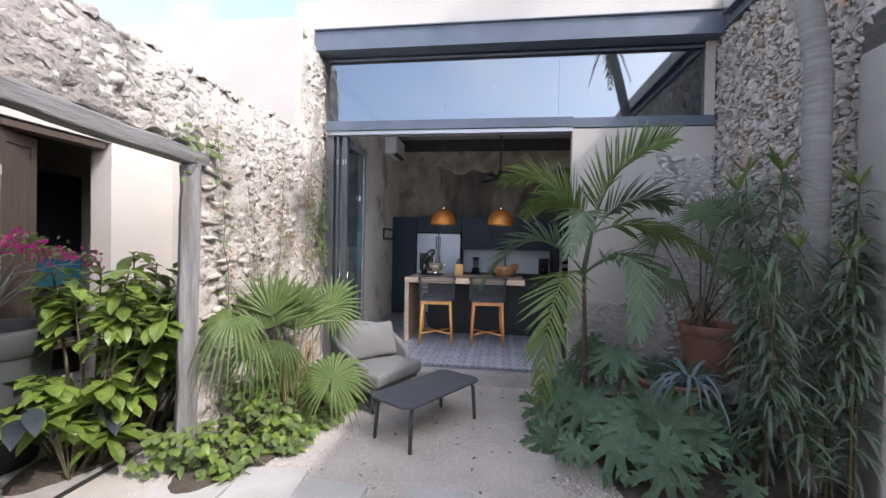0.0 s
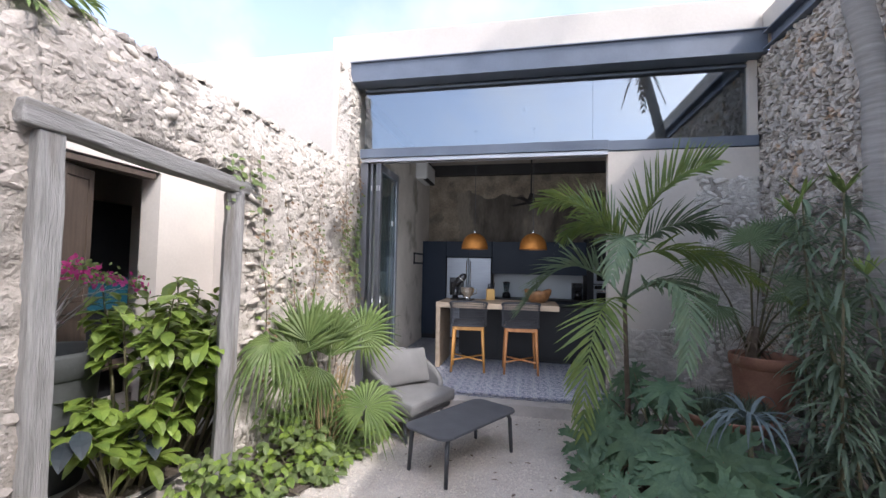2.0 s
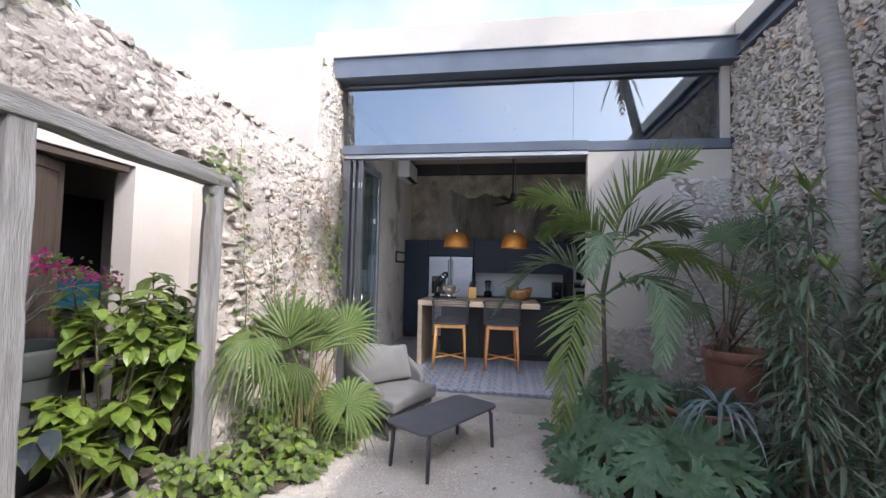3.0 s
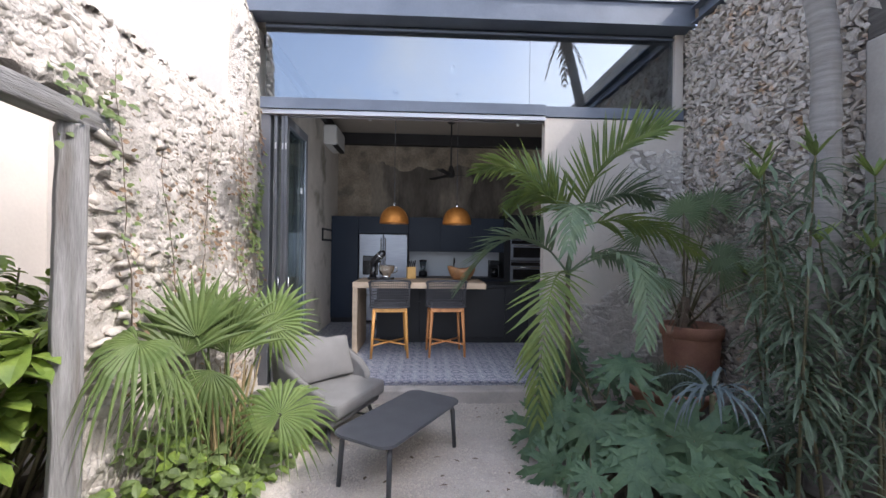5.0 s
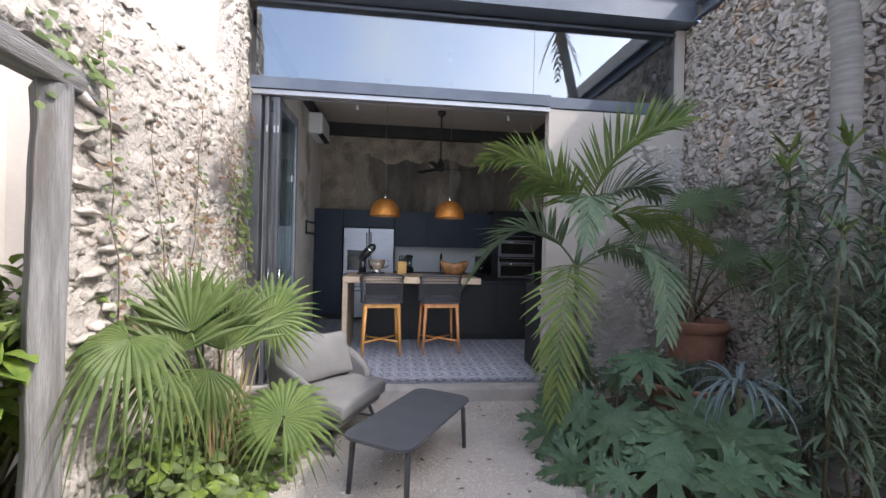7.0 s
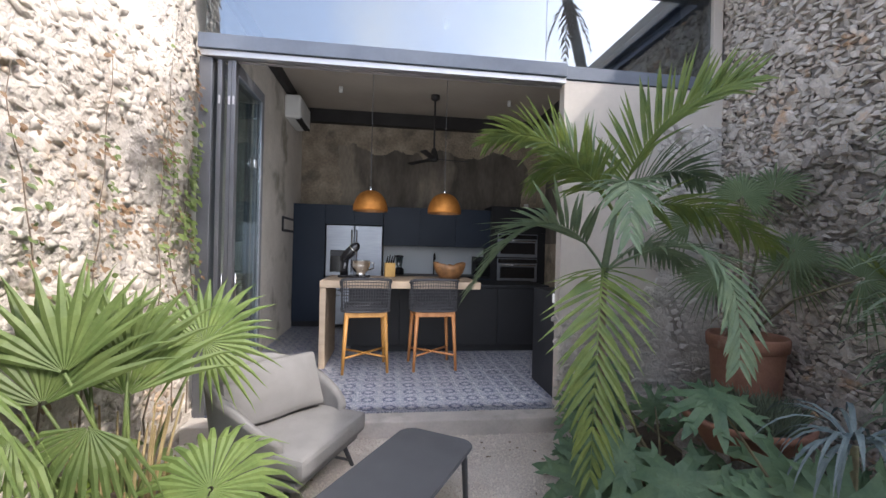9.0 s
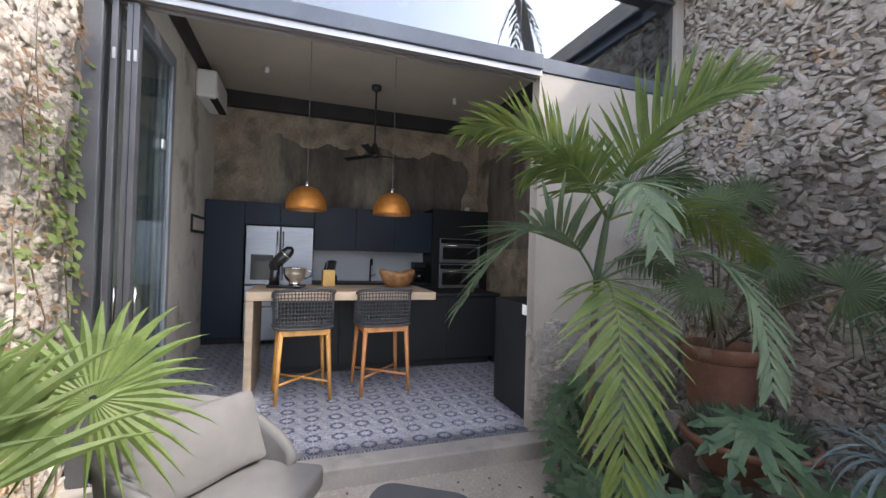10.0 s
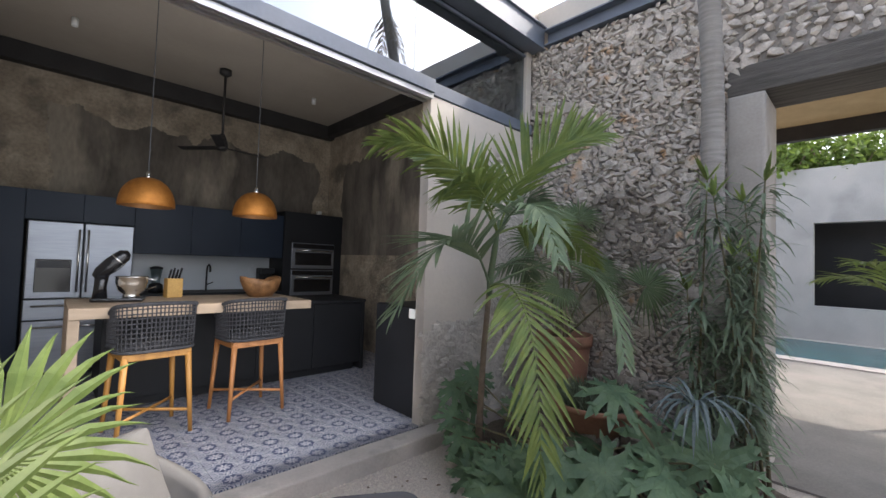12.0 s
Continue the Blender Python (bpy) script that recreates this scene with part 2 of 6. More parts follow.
M_ROPE = surf("dark_grey_rope", (0.045, 0.045, 0.05), (0.03, 0.03, 0.034), 40, 0.85, 0.4, fine=200, fine_mix=0.3)
M_GREYFAB = surf("grey_outdoor_fabric", (0.20, 0.195, 0.19), (0.17, 0.165, 0.16), 6, 0.9, 0.3, fine=260, fine_mix=0.12)
M_GREYMETAL = surf("dark_grey_powder_coat", (0.085, 0.088, 0.095), (0.075, 0.078, 0.085), 5, 0.55, 0.1, fine=200, fine_mix=0.08)
M_INOX = surf("brushed_stainless_steel", (0.31, 0.335, 0.375), (0.275, 0.295, 0.335), 4, 0.33, 0.04, metal=0.9, fine=120, fine_mix=0.06, stretch=(1, 1, 12))
M_CHROME = surf("polished_steel", (0.75, 0.74, 0.72), (0.7, 0.69, 0.67), 4, 0.12, 0.0, metal=1.0, fine_mix=0.02)
M_COPPER = surf("hammered_copper", (0.52, 0.22, 0.05), (0.40, 0.16, 0.035), 14, 0.46, 0.2, metal=0.75, fine=70, fine_mix=0.15)
M_LAMPIN = surf("dull_copper_inside", (0.40, 0.20, 0.08), (0.34, 0.16, 0.06), 14, 0.5, 0.1, metal=0.6)
M_WHITEPLASTIC = surf("white_plastic", (0.72, 0.72, 0.70), (0.68, 0.68, 0.66), 3, 0.4, 0.0, fine_mix=0.02)
M_TERRA = surf("terracotta", (0.33, 0.17, 0.115), (0.24, 0.12, 0.085), 7, 0.85, 0.3, fine=60, fine_mix=0.15, c3=(0.52, 0.40, 0.33), stain=3, stain_at=0.64)
M_GREYPOT = surf("grey_fibre_clay", (0.075, 0.08, 0.08), (0.055, 0.06, 0.06), 4, 0.7, 0.15, fine=50, fine_mix=0.12)
M_DARKWOOD = surf("dark_brown_stained_wood", (0.085, 0.06, 0.045), (0.055, 0.04, 0.03), 8, 0.5, 0.2, fine=60, fine_mix=0.2, stretch=(3, 3, 0.3))
M_GLASS = glass_pane("door_glass", 0.14, (0.80, 0.84, 0.84))
M_CLERE = glass_pane("clerestory_glass", 0.23, (0.52, 0.57, 0.60), 0.0)
M_BACKSPLASH = surf("pale_grey_glass_backsplash", (0.55, 0.60, 0.64), (0.52, 0.57, 0.61), 1.5, 0.18, 0.0, fine_mix=0.02)
M_DARKGLASS = surf("black_oven_glass", (0.012, 0.012, 0.014), (0.01, 0.01, 0.012), 3, 0.08, 0.0, fine_mix=0.02)
M_TRUNK = surf("grey_ringed_palm_bark", (0.34, 0.32, 0.30), (0.24, 0.225, 0.21), 5, 0.9, 0.6, fine=40, fine_mix=0.2, stretch=(1, 1, 9))
M_STEM = surf("green_brown_stem", (0.16, 0.15, 0.08), (0.10, 0.085, 0.05), 14, 0.7, 0.3, fine=60, fine_mix=0.25)
M_TWIG = surf("dry_brown_twig", (0.20, 0.15, 0.11), (0.13, 0.10, 0.075), 20, 0.85, 0.3)


def leaf_mat(name, c1, c2, rough=0.45, trans=0.35, spec=0.4):
    return surf(name, c1, c2, 9, rough, 0.1, fine=70, fine_mix=0.18, per_piece=0.28, spec=spec, translucent=trans)


M_PALM = leaf_mat("palm_leaf_green", (0.225, 0.295, 0.17), (0.165, 0.235, 0.15))
# lit variant of the palm leaf, yellow of the sun put into its colour
M_SUNLEAF = leaf_mat("sunlit_yellow_green_leaf", (0.25, 0.32, 0.085), (0.17, 0.245, 0.085))
M_FAN = leaf_mat("fan_palm_leaf", (0.175, 0.235, 0.072), (0.105, 0.16, 0.045))
M_FAN2 = leaf_mat("dark_fan_palm_leaf", (0.19, 0.255, 0.13), (0.13, 0.19, 0.095))
M_PHILO = leaf_mat("lobed_blue_green_leaf", (0.145, 0.235, 0.125), (0.085, 0.155, 0.09), 0.4)
M_STRAP = leaf_mat("dark_strap_leaf", (0.21, 0.27, 0.18), (0.145, 0.20, 0.135), 0.4)
M_BLUELEAF = leaf_mat("blue_grey_strap_leaf", (0.16, 0.20, 0.20), (0.105, 0.14, 0.15), 0.5, 0.2)
M_BROAD = leaf_mat("glossy_broad_leaf", (0.25, 0.33, 0.06), (0.14, 0.215, 0.045), 0.3)
M_DARKLEAF = leaf_mat("slate_dark_leaf", (0.03, 0.04, 0.045), (0.022, 0.03, 0.035), 0.35, 0.1)
M_IVY = leaf_mat("light_creeper_leaf", (0.20, 0.255, 0.085), (0.12, 0.17, 0.055), 0.4)
M_REDLEAF = leaf_mat("reddish_creeper_leaf", (0.26, 0.17, 0.10), (0.19, 0.12, 0.07), 0.5)
M_FLOWER = leaf_mat("magenta_bract", (0.60, 0.07, 0.30), (0.46, 0.05, 0.22), 0.6, 0.4)
M_HERB = leaf_mat("grey_green_herb_leaf", (0.21, 0.26, 0.18), (0.14, 0.18, 0.125), 0.6)
M_TREE = leaf_mat("garden_tree_leaf", (0.19, 0.27, 0.05), (0.11, 0.17, 0.035))

# ---- the shell ----
FX = 5.05           # front of the kitchen facade
KF = 0.14           # kitchen floor
LX, RX = -1.65, 3.10  # faces of the two rubble walls

bm = bmesh.new()
bmesh.ops.create_grid(bm, x_segments=1, y_segments=1, size=400)
structure("ground", bm, M_GRAVEL, "pale crushed limestone gravel ground of the courtyard", "ground")

# gravel sheet with small humps, a little above the ground sheet
bm = bmesh.new()
bmesh.ops.create_grid(bm, x_segments=110, y_segments=130, size=1)
for v in bm.verts:
    x, y = 0.72 + v.co.x * 2.6, 1.4 + v.co.y * 3.55
    v.co = Vector((x, y, 0.004 + 0.012 * max(0, noise.noise((x * 3, y * 3, 1))) + 0.006 * max(0, noise.noise((x * 14, y * 14, 4)))))
structure("gravel_bed", bm, M_GRAVEL, "raked pale gravel between the planting beds", "gravel", smooth=True)

structure("floor", boxed((-1.75, FX - 0.12, -0.2), (2.85, 9.5, KF - 0.012)), M_CONC, "concrete slab under the patterned kitchen tiles", "floor")
structure("threshold_step", boxed((-1.65, FX - 0.20, -0.1), (1.62, FX - 0.005, KF), 0.012), M_CONC, "worn pale concrete step at the kitchen opening", "step")
structure("ceiling", boxed((-1.75, FX + 0.15, 4.12), (2.85, 9.5, 4.3)), M_CEIL, "smooth beige plastered kitchen ceiling", "ceiling")
structure("wall_north", boxed((-2.2, 9.5, -0.1), (3.4, 9.9, 4.5)), M_OLDWALL, "stained old plaster wall behind the kitchen cabinets", "wall")
structure("wall_west", boxed((-2.15, FX + 0.02, -0.1), (-1.75, 9.5, 4.3)), M_SIDEWALL, "pale weathered plaster side wall of the kitchen", "wall")
structure("wall_east", boxed((2.85, FX + 0.3, -0.1), (3.4, 9.5, 4.3)), M_OLDWALL, "dark stained plaster side wall of the kitchen", "wall")
wall_south = structure("wall_south", boxed((1.485, FX, 0.0), (RX - 0.01, FX + 0.11, 3.14)), M_PLASTER, "cream plastered wall beside the kitchen opening", "wall")
structure("roof", boxed((-1.75, FX + 0.25, 4.45), (3.4, 9.9, 4.6)), M_PLASTER, "flat roof slab over the kitchen", "roof")
structure("parapet", boxed((-2.1, FX - 0.02, 4.42), (RX + 0.5, FX + 0.25, 4.86), 0.01), M_PLASTER, "cream plastered parapet above the steel beam", "parapet")
structure("parapet_east", boxed((RX + 0.02, -3.0, 4.36), (RX + 0.45, FX - 0.03, 4.64), 0.01), M_PLASTER, "cream plastered parapet above the rubble wall", "parapet")
structure("neighbour_block", boxed((-6.5, 4.62, 0.0), (-1.84, 9.9, 4.44), 0.015), M_PLASTER, "cream plastered block beyond the ruined wall", "wall")

# steel beams
def i_beam(name, x0, x1, y, z0, z1, depth, label):
    bm = bmesh.new()
    box(bm, (x0, y, z0), (x1, y + depth, z0 + 0.016), 0.003)
    box(bm, (x0, y, z1 - 0.016), (x1, y + depth, z1), 0.003)
    box(bm, (x0, y + 0.03, z0 + 0.016), (x1, y + 0.05, z1 - 0.016))
    return structure(name, bm, M_STEEL, label, "beam")


i_beam("beam_front", LX - 0.12, RX + 0.02, FX - 0.16, 4.14, 4.42, 0.24, "blue-grey painted steel beam over the clerestory glass")
bm = bmesh.new()
box(bm, (RX - 0.05, -3.0, 4.16), (RX + 0.16, FX - 0.165, 4.18), 0.003)
box(bm, (RX - 0.05, -3.0, 4.335), (RX + 0.16, FX - 0.165, 4.355), 0.003)
box(bm, (RX + 0.035, -3.0, 4.18), (RX + 0.06, FX - 0.165, 4.335))
structure("beam_side", bm, M_STEEL, "blue-grey steel beam along the rubble wall top", "beam")
bm = bmesh.new()
box(bm, (LX + 0.01, FX - 0.06, 3.15), (1.484, FX + 0.16, 3.27), 0.004)
box(bm, (1.4845, FX - 0.012, 3.15), (RX - 0.02, FX + 0.16, 3.269), 0.003)
structure("lintel_channel", bm, M_STEEL, "grey steel lintel and door track over the opening", "lintel")
structure("clerestory_post", boxed((RX - 0.11, FX + 0.02, 3.272), (RX - 0.012, FX + 0.16, 4.14), 0.004), M_PLASTER, "white post at the end of the clerestory", "post")
structure("window_frame", boxed((LX + 0.02, FX + 0.03, 4.075), (RX - 0.115, FX + 0.058, 4.10), 0.003), M_STEEL, "dark steel top frame of the clerestory", "window frame")
w = thing("window_1", "long clerestory window reflecting the sky", "window", kind="structure")
g = part("pane", boxed((LX + 0.02, FX + 0.06, 3.272), (RX - 0.112, FX + 0.07, 4.139)), M_CLERE, w)
g.visible_shadow = False
part("window_joint", boxed((1.32, FX + 0.057, 3.273), (1.323, FX + 0.073, 4.083)), M_ALU, w)

M_TRACK = surf("pale_anodised_aluminium", (0.55, 0.55, 0.56), (0.48, 0.48, 0.49), 3, 0.32, 0.02, metal=0.6, fine=80, fine_mix=0.06, stretch=(0.2, 4, 4))
bm = bmesh.new()
for y0, y1, z0 in ((-0.035, -0.012, 3.098), (0.012, 0.035, 3.104), (0.062, 0.10, 3.098)):
    box(bm, (LX + 0.02, FX + y0, z0), (1.485, FX + y1, 3.148), 0.003)
box(bm, (LX + 0.02, FX - 0.012, 3.125), (1.485, FX + 0.062, 3.1485))
structure("door_track", bm, M_TRACK, "pale aluminium folding door track under the lintel", "door track")

# dark steel beams under the kitchen ceiling
structure("ceiling_beam_back", boxed((-1.745, 9.34, 3.88), (2.845, 9.495, 4.118), 0.004), M_BLACKSTEEL, "black steel beam along the back of the kitchen ceiling", "beam")
structure("ceiling_beam_right", boxed((2.70, FX + 0.3, 3.92), (2.845, 9.335, 4.118), 0.004), M_BLACKSTEEL, "black steel beam along the kitchen side wall", "beam")
structure("ceiling_beam_left", boxed((-1.745, FX + 0.3, 3.96), (-1.66, 9.335, 4.118), 0.004), M_BLACKSTEEL, "black steel beam along the kitchen side wall", "beam")


# ---- ruined rubble wall with a timber-framed opening ----
def top_of(y):
    base = 3.04 + 0.05 * noise.noise((y * 1.7, 3.3, 0)) + 0.05 * noise.noise((y * 5, 1.3, 2))
    if y > 4.66:
        base += (4.38 - base) * min(1.0, (y - 4.66) / 0.10)
    return base


def rough_face(y, z):
    return 0.05 * noise.noise((y * 1.3, z * 1.3, 5)) + 0.03 * noise.noise((y * 4, z * 4, 9)) + 0.022 * noise.noise((y * 10, z * 14, 2)) + 0.012 * noise.noise((y * 22, z * 30, 6))


def wall_section(bm, y0, y1, zlow, thick=0.34, step=0.028):
    ny = max(2, int((y1 - y0) / step))
    rows = []
    for i in range(ny + 1):
        y = y0 + (y1 - y0) * i / ny
        zt = top_of(y)
        zl = zlow(y)
        nz = 100
        col = []
        for k in range(nz + 1):
            z = zl + (zt - zl) * k / nz
            lean = 0.16 * max(0, (z - zt + 0.55) / 0.55) ** 2.2
            col.append(bm.verts.new((LX - 0.03 + rough_face(y, z) - lean, y, z)))
        for k in range(nz, -1, -1):
            z = zl + (zt - zl) * k / nz
            lean = 0.05 * max(0, (z - zt + 0.4) / 0.4) ** 2
            thin = 0.15 * max(0, min(1, (3.15 - y) / 0.2)) * max(0, min(1, (2.45 - z) / 0.1)) if y0 > 2 else 0
            col.append(bm.verts.new((LX - thick + thin + 0.5 * rough_face(y + 9, z) + lean, y, z)))
        rows.append(col)
    for a, b in zip(rows, rows[1:]):
        m = len(a)
        for k in range(m):
            bm.faces.new((a[k], a[(k + 1) % m], b[(k + 1) % m], b[k]))
    bm.faces.new(rows[0])
    bm.faces.new(rows[-1])


OY0, OY1 = 1.38, 2.80
bm = bmesh.new()
wall_section(bm, -3.0, OY0, lambda y: -0.05)
wall_section(bm, OY0, OY1, lambda y: 2.40 + 0.10 * abs(noise.noise((y * 4, 0, 7))))
wall_section(bm, OY1, FX, lambda y: -0.05)
def is_darker(y, z):
    """Where the rubble is darker grey: towards low y, with a ragged edge."""
    return y + 0.5 * noise.noise((y * 1.6, z * 1.6, 12)) + 0.6 * noise.noise((y * 6, z * 6, 3)) + 0.5 * noise.noise((y * 19, z * 19, 8)) < 2.2


for fc in bm.faces:
    c = fc.calc_center_median()
    fc.material_index = 1 if is_darker(c.y, c.z) else 0
ruin = structure("wall_ruin", bm, M_LIME, "limewashed ruined rubble wall with a timber-framed opening", "wall", smooth=True)
ruin.data.materials.append(M_DARKRUBBLE)

# rubble wall opposite, with an opening to the garden
DY0, DY1, DZ = 0.6, 2.84, 3.07
bm = bmesh.new()
for a, b in (((RX + 0.02, DY1, -0.05), (RX + 0.5, FX + 0.29, 4.14)), ((RX + 0.02, -3.0, DZ + 0.24), (RX + 0.5, DY1, 4.14)), ((RX + 0.02, -3.0, -0.05), (RX + 0.5, DY0, DZ + 0.24))):
    box(bm, a, b)
rubble = structure("wall_rubble", bm, M_MORTAR, "tall rubble stone wall of grey and ochre stones", "wall")
structure("garden_lintel", boxed((RX - 0.02, DY0 - 0.3, DZ), (RX + 0.52, DY1 + 0.25, DZ + 0.24), 0.01), M_OLDBEAM, "dark weathered timber lintel over the garden opening", "lintel")
structure("garden_jamb", boxed((RX - 0.035, DY1 - 0.01, 0.0), (RX + 0.51, DY1 + 0.25, DZ - 0.002), 0.02), M_PATIO, "smooth grey plaster jamb of the garden opening", "jamb")

# ---- kitchen units ----
def handle_bar(bm, x, y, z0, z1):
    tube(bm, [(x, y, z0), (x, y, z1)], 0.011, 8)
    for z in (z0 + 0.06, z1 - 0.06):
        tube(bm, [(x, y, z), (x, y + 0.04, z)], 0.008, 6)


BY = 8.90   # fronts of the back units
u = thing("tall_cabinet", "matte navy full-height cabinet beside the fridge", "cabinet")
part("body", boxed((-1.745, BY + 0.022, KF + 0.1), (-1.20, 9.495, 2.30)), M_NAVY, u)
part("door", boxed((-1.74, BY, KF + 0.11), (-1.205, BY + 0.02, 2.295), 0.002), M_NAVY, u)
part("plinth", boxed((-1.745, BY + 0.06, KF), (-1.20, 9.4, KF + 0.1)), M_BLACKPANEL, u)
u = thing("over_fridge_cabinet", "matte navy cabinet above the steel fridge", "cabinet")
part("body", boxed((-1.198, BY + 0.022, 1.955), (-0.19, 9.495, 2.30)), M_NAVY, u)
for x0, x1 in ((-1.195, -0.70), (-0.696, -0.195)):
    part("door", boxed((x0, BY, 1.96), (x1, BY + 0.02, 2.295), 0.002), M_NAVY, u)
u = thing("wall_cabinet", "matte navy wall cabinets without handles", "cabinet")
part("body", boxed((-0.186, BY + 0.06, 1.62), (1.785, 9.495, 2.30)), M_NAVY, u)
for k in range(3):
    part("door", boxed((-0.183 + k * 0.656, BY + 0.038, 1.60), (0.469 + k * 0.656, BY + 0.058, 2.295), 0.002), M_NAVY, u)
u = thing("base_cabinet", "matte navy base cabinets under the back worktop", "cabinet")
part("body", boxed((-0.186, BY + 0.022, KF + 0.1), (1.785, 9.495, 1.03)), M_NAVY, u)
for k in range(3):
    part("door", boxed((-0.183 + k * 0.656, BY, KF + 0.11), (0.469 + k * 0.656, BY + 0.02, 1.02), 0.002), M_NAVY, u)
part("plinth", boxed((-0.186, BY + 0.06, KF), (1.785, 9.4, KF + 0.1)), M_BLACKPANEL, u)
tagged(part("worktop", boxed((-0.186, BY - 0.01, 1.032), (1.785, 9.495, 1.07), 0.004), M_BLACKPANEL), "thin black worktop along the back wall", "worktop")
tagged(part("backsplash", boxed((-0.18, 9.47, 1.072), (1.78, 9.494, 1.598)), M_BACKSPLASH), "pale glossy glass backsplash behind the worktop", "backsplash")
u = thing("oven_tower", "matte black oven tower with steel double ovens", "oven")
part("body", boxed((1.79, BY + 0.022, KF), (2.845, 9.495, 2.38), 0.003), M_BLACKPANEL, u)
part("upper_door", boxed((1.795, BY, 1.90), (2.84, BY + 0.02, 2.375), 0.002), M_BLACKPANEL, u)
part("drawer", boxed((1.795, BY, KF + 0.1), (2.84, BY + 0.02, 0.97), 0.002), M_BLACKPANEL, u)
for z0, z1 in ((1.44, 1.87), (0.99, 1.42)):
    o = part("oven", boxed((1.92, BY - 0.02, z0), (2.68, BY + 0.02, z1), 0.004), M_INOX, u, "stainless steel oven front")
    part("oven_glass", boxed((1.97, BY - 0.026, z0 + 0.06), (2.63, BY - 0.018, z1 - 0.16), 0.002), M_DARKGLASS, o)
    part("control_panel", boxed((1.93, BY - 0.025, z1 - 0.09), (2.67, BY - 0.018, z1 - 0.015)), M_DARKGLASS, o)
    hb = bmesh.new()
    tube(hb, [(1.97, BY - 0.06, z1 - 0.125), (2.63, BY - 0.06, z1 - 0.125)], 0.012, 8)
    for x in (2.0, 2.6):
        tube(hb, [(x, BY - 0.06, z1 - 0.125), (x, BY - 0.02, z1 - 0.125)], 0.008, 6)
    part("handle", hb, M_CHROME, o, smooth=True)
tagged(part("wall_socket", boxed((2.55, 9.3, 2.382), (2.63, 9.36, 2.49), 0.006), M_WHITEPLASTIC), "small white plastic box on the oven tower", "socket box")

f = thing("fridge", "stainless steel french-door fridge with a water dispenser", "fridge")
part("body", boxed((-1.17, BY - 0.02, KF + 0.02), (-0.195, 9.47, 1.945), 0.004), M_BLACKPANEL, f)
dl = part("door", boxed((-1.168, BY - 0.085, 1.045), (-0.686, BY - 0.022, 1.94), 0.012), M_INOX, f)
dr = part("door", boxed((-0.680, BY - 0.085, 1.045), (-0.198, BY - 0.022, 1.94), 0.012), M_INOX, f)
part("dispenser", boxed((-1.09, BY - 0.09, 1.12), (-0.78, BY - 0.08, 1.50), 0.006), M_DARKGLASS, dl, "black water dispenser recess")
part("dispenser_panel", boxed((-1.075, BY - 0.094, 1.40), (-0.795, BY - 0.088, 1.485)), M_GREYMETAL, dl)
for d, x in ((dl, -0.725), (dr, -0.641)):
    hb = bmesh.new()
    handle_bar(hb, x, BY - 0.13, 1.12, 1.86)
    part("handle", hb, M_CHROME, d, smooth=True)
for z0, z1 in ((0.80, 1.035), (0.20, 0.79)):
    dw = part("drawer", boxed((-1.168, BY - 0.085, z0), (-0.198, BY - 0.022, z1), 0.010), M_INOX, f)
    hb = bmesh.new()
    tube(hb, [(-1.10, BY - 0.13, z1 - 0.07), (-0.27, BY - 0.13, z1 - 0.07)], 0.011, 8)
    for x in (-1.02, -0.35):
        tube(hb, [(x, BY - 0.13, z1 - 0.07), (x, BY - 0.085, z1 - 0.07)], 0.008, 6)
    part("handle", hb, M_CHROME, dw, smooth=True)

# island with dark fronts, and the oak bar on it
isl = thing("kitchen_island", "matte black kitchen island with flat panels", "island")
part("body", boxed((-0.60, 7.11, KF + 0.09), (2.14, 7.86, 1.04)), M_BLACKPANEL, isl)
for k in range(4):
    part("panel", boxed((-0.60 + k * 0.686, 7.09, KF + 0.095), (-0.60 + k * 0.686 + 0.680, 7.108, 1.035), 0.002), M_BLACKPANEL, isl)
part("plinth", boxed((-0.56, 7.15, KF), (2.08, 7.82, KF + 0.09)), M_BLACKPANEL, isl)
part("end_panel", boxed((2.142, 7.06, KF), (2.18, 7.88, 1.04), 0.002), M_BLACKPANEL, isl)
tagged(part("island_worktop", boxed((-0.60, 7.05, 1.042), (2.19, 7.90, 1.082), 0.004), M_BLACKPANEL), "thin black worktop on the kitchen island", "worktop")
bar = thing("breakfast_bar", "pale oak breakfast bar with a solid end leg", "bar table")
part("bar_top", boxed((-0.86, 6.34, 1.085), (1.04, 7.30, 1.17), 0.006), M_BARWOOD, bar)
part("bar_leg", boxed((-0.86, 6.36, KF), (-0.79, 7.28, 1.084), 0.006), M_BARWOOD, bar)

# low black cabinet inside the opening
cb = thing("low_cabinet", "matte black low cabinet behind the cream wall", "cabinet")
part("body", boxed((1.545, FX + 0.122, KF), (2.2, 5.85, 1.17), 0.004), M_BLACKPANEL, cb)
part("door", boxed((1.528, FX + 0.125, KF + 0.02), (1.543, 5.845, 1.165), 0.002), M_BLACKPANEL, cb)
tagged(part("light_switch", boxed((1.519, 5.21, 1.07), (1.527, 5.30, 1.16), 0.002), M_WHITEPLASTIC), "white square light switch on the black cabinet", "switch")
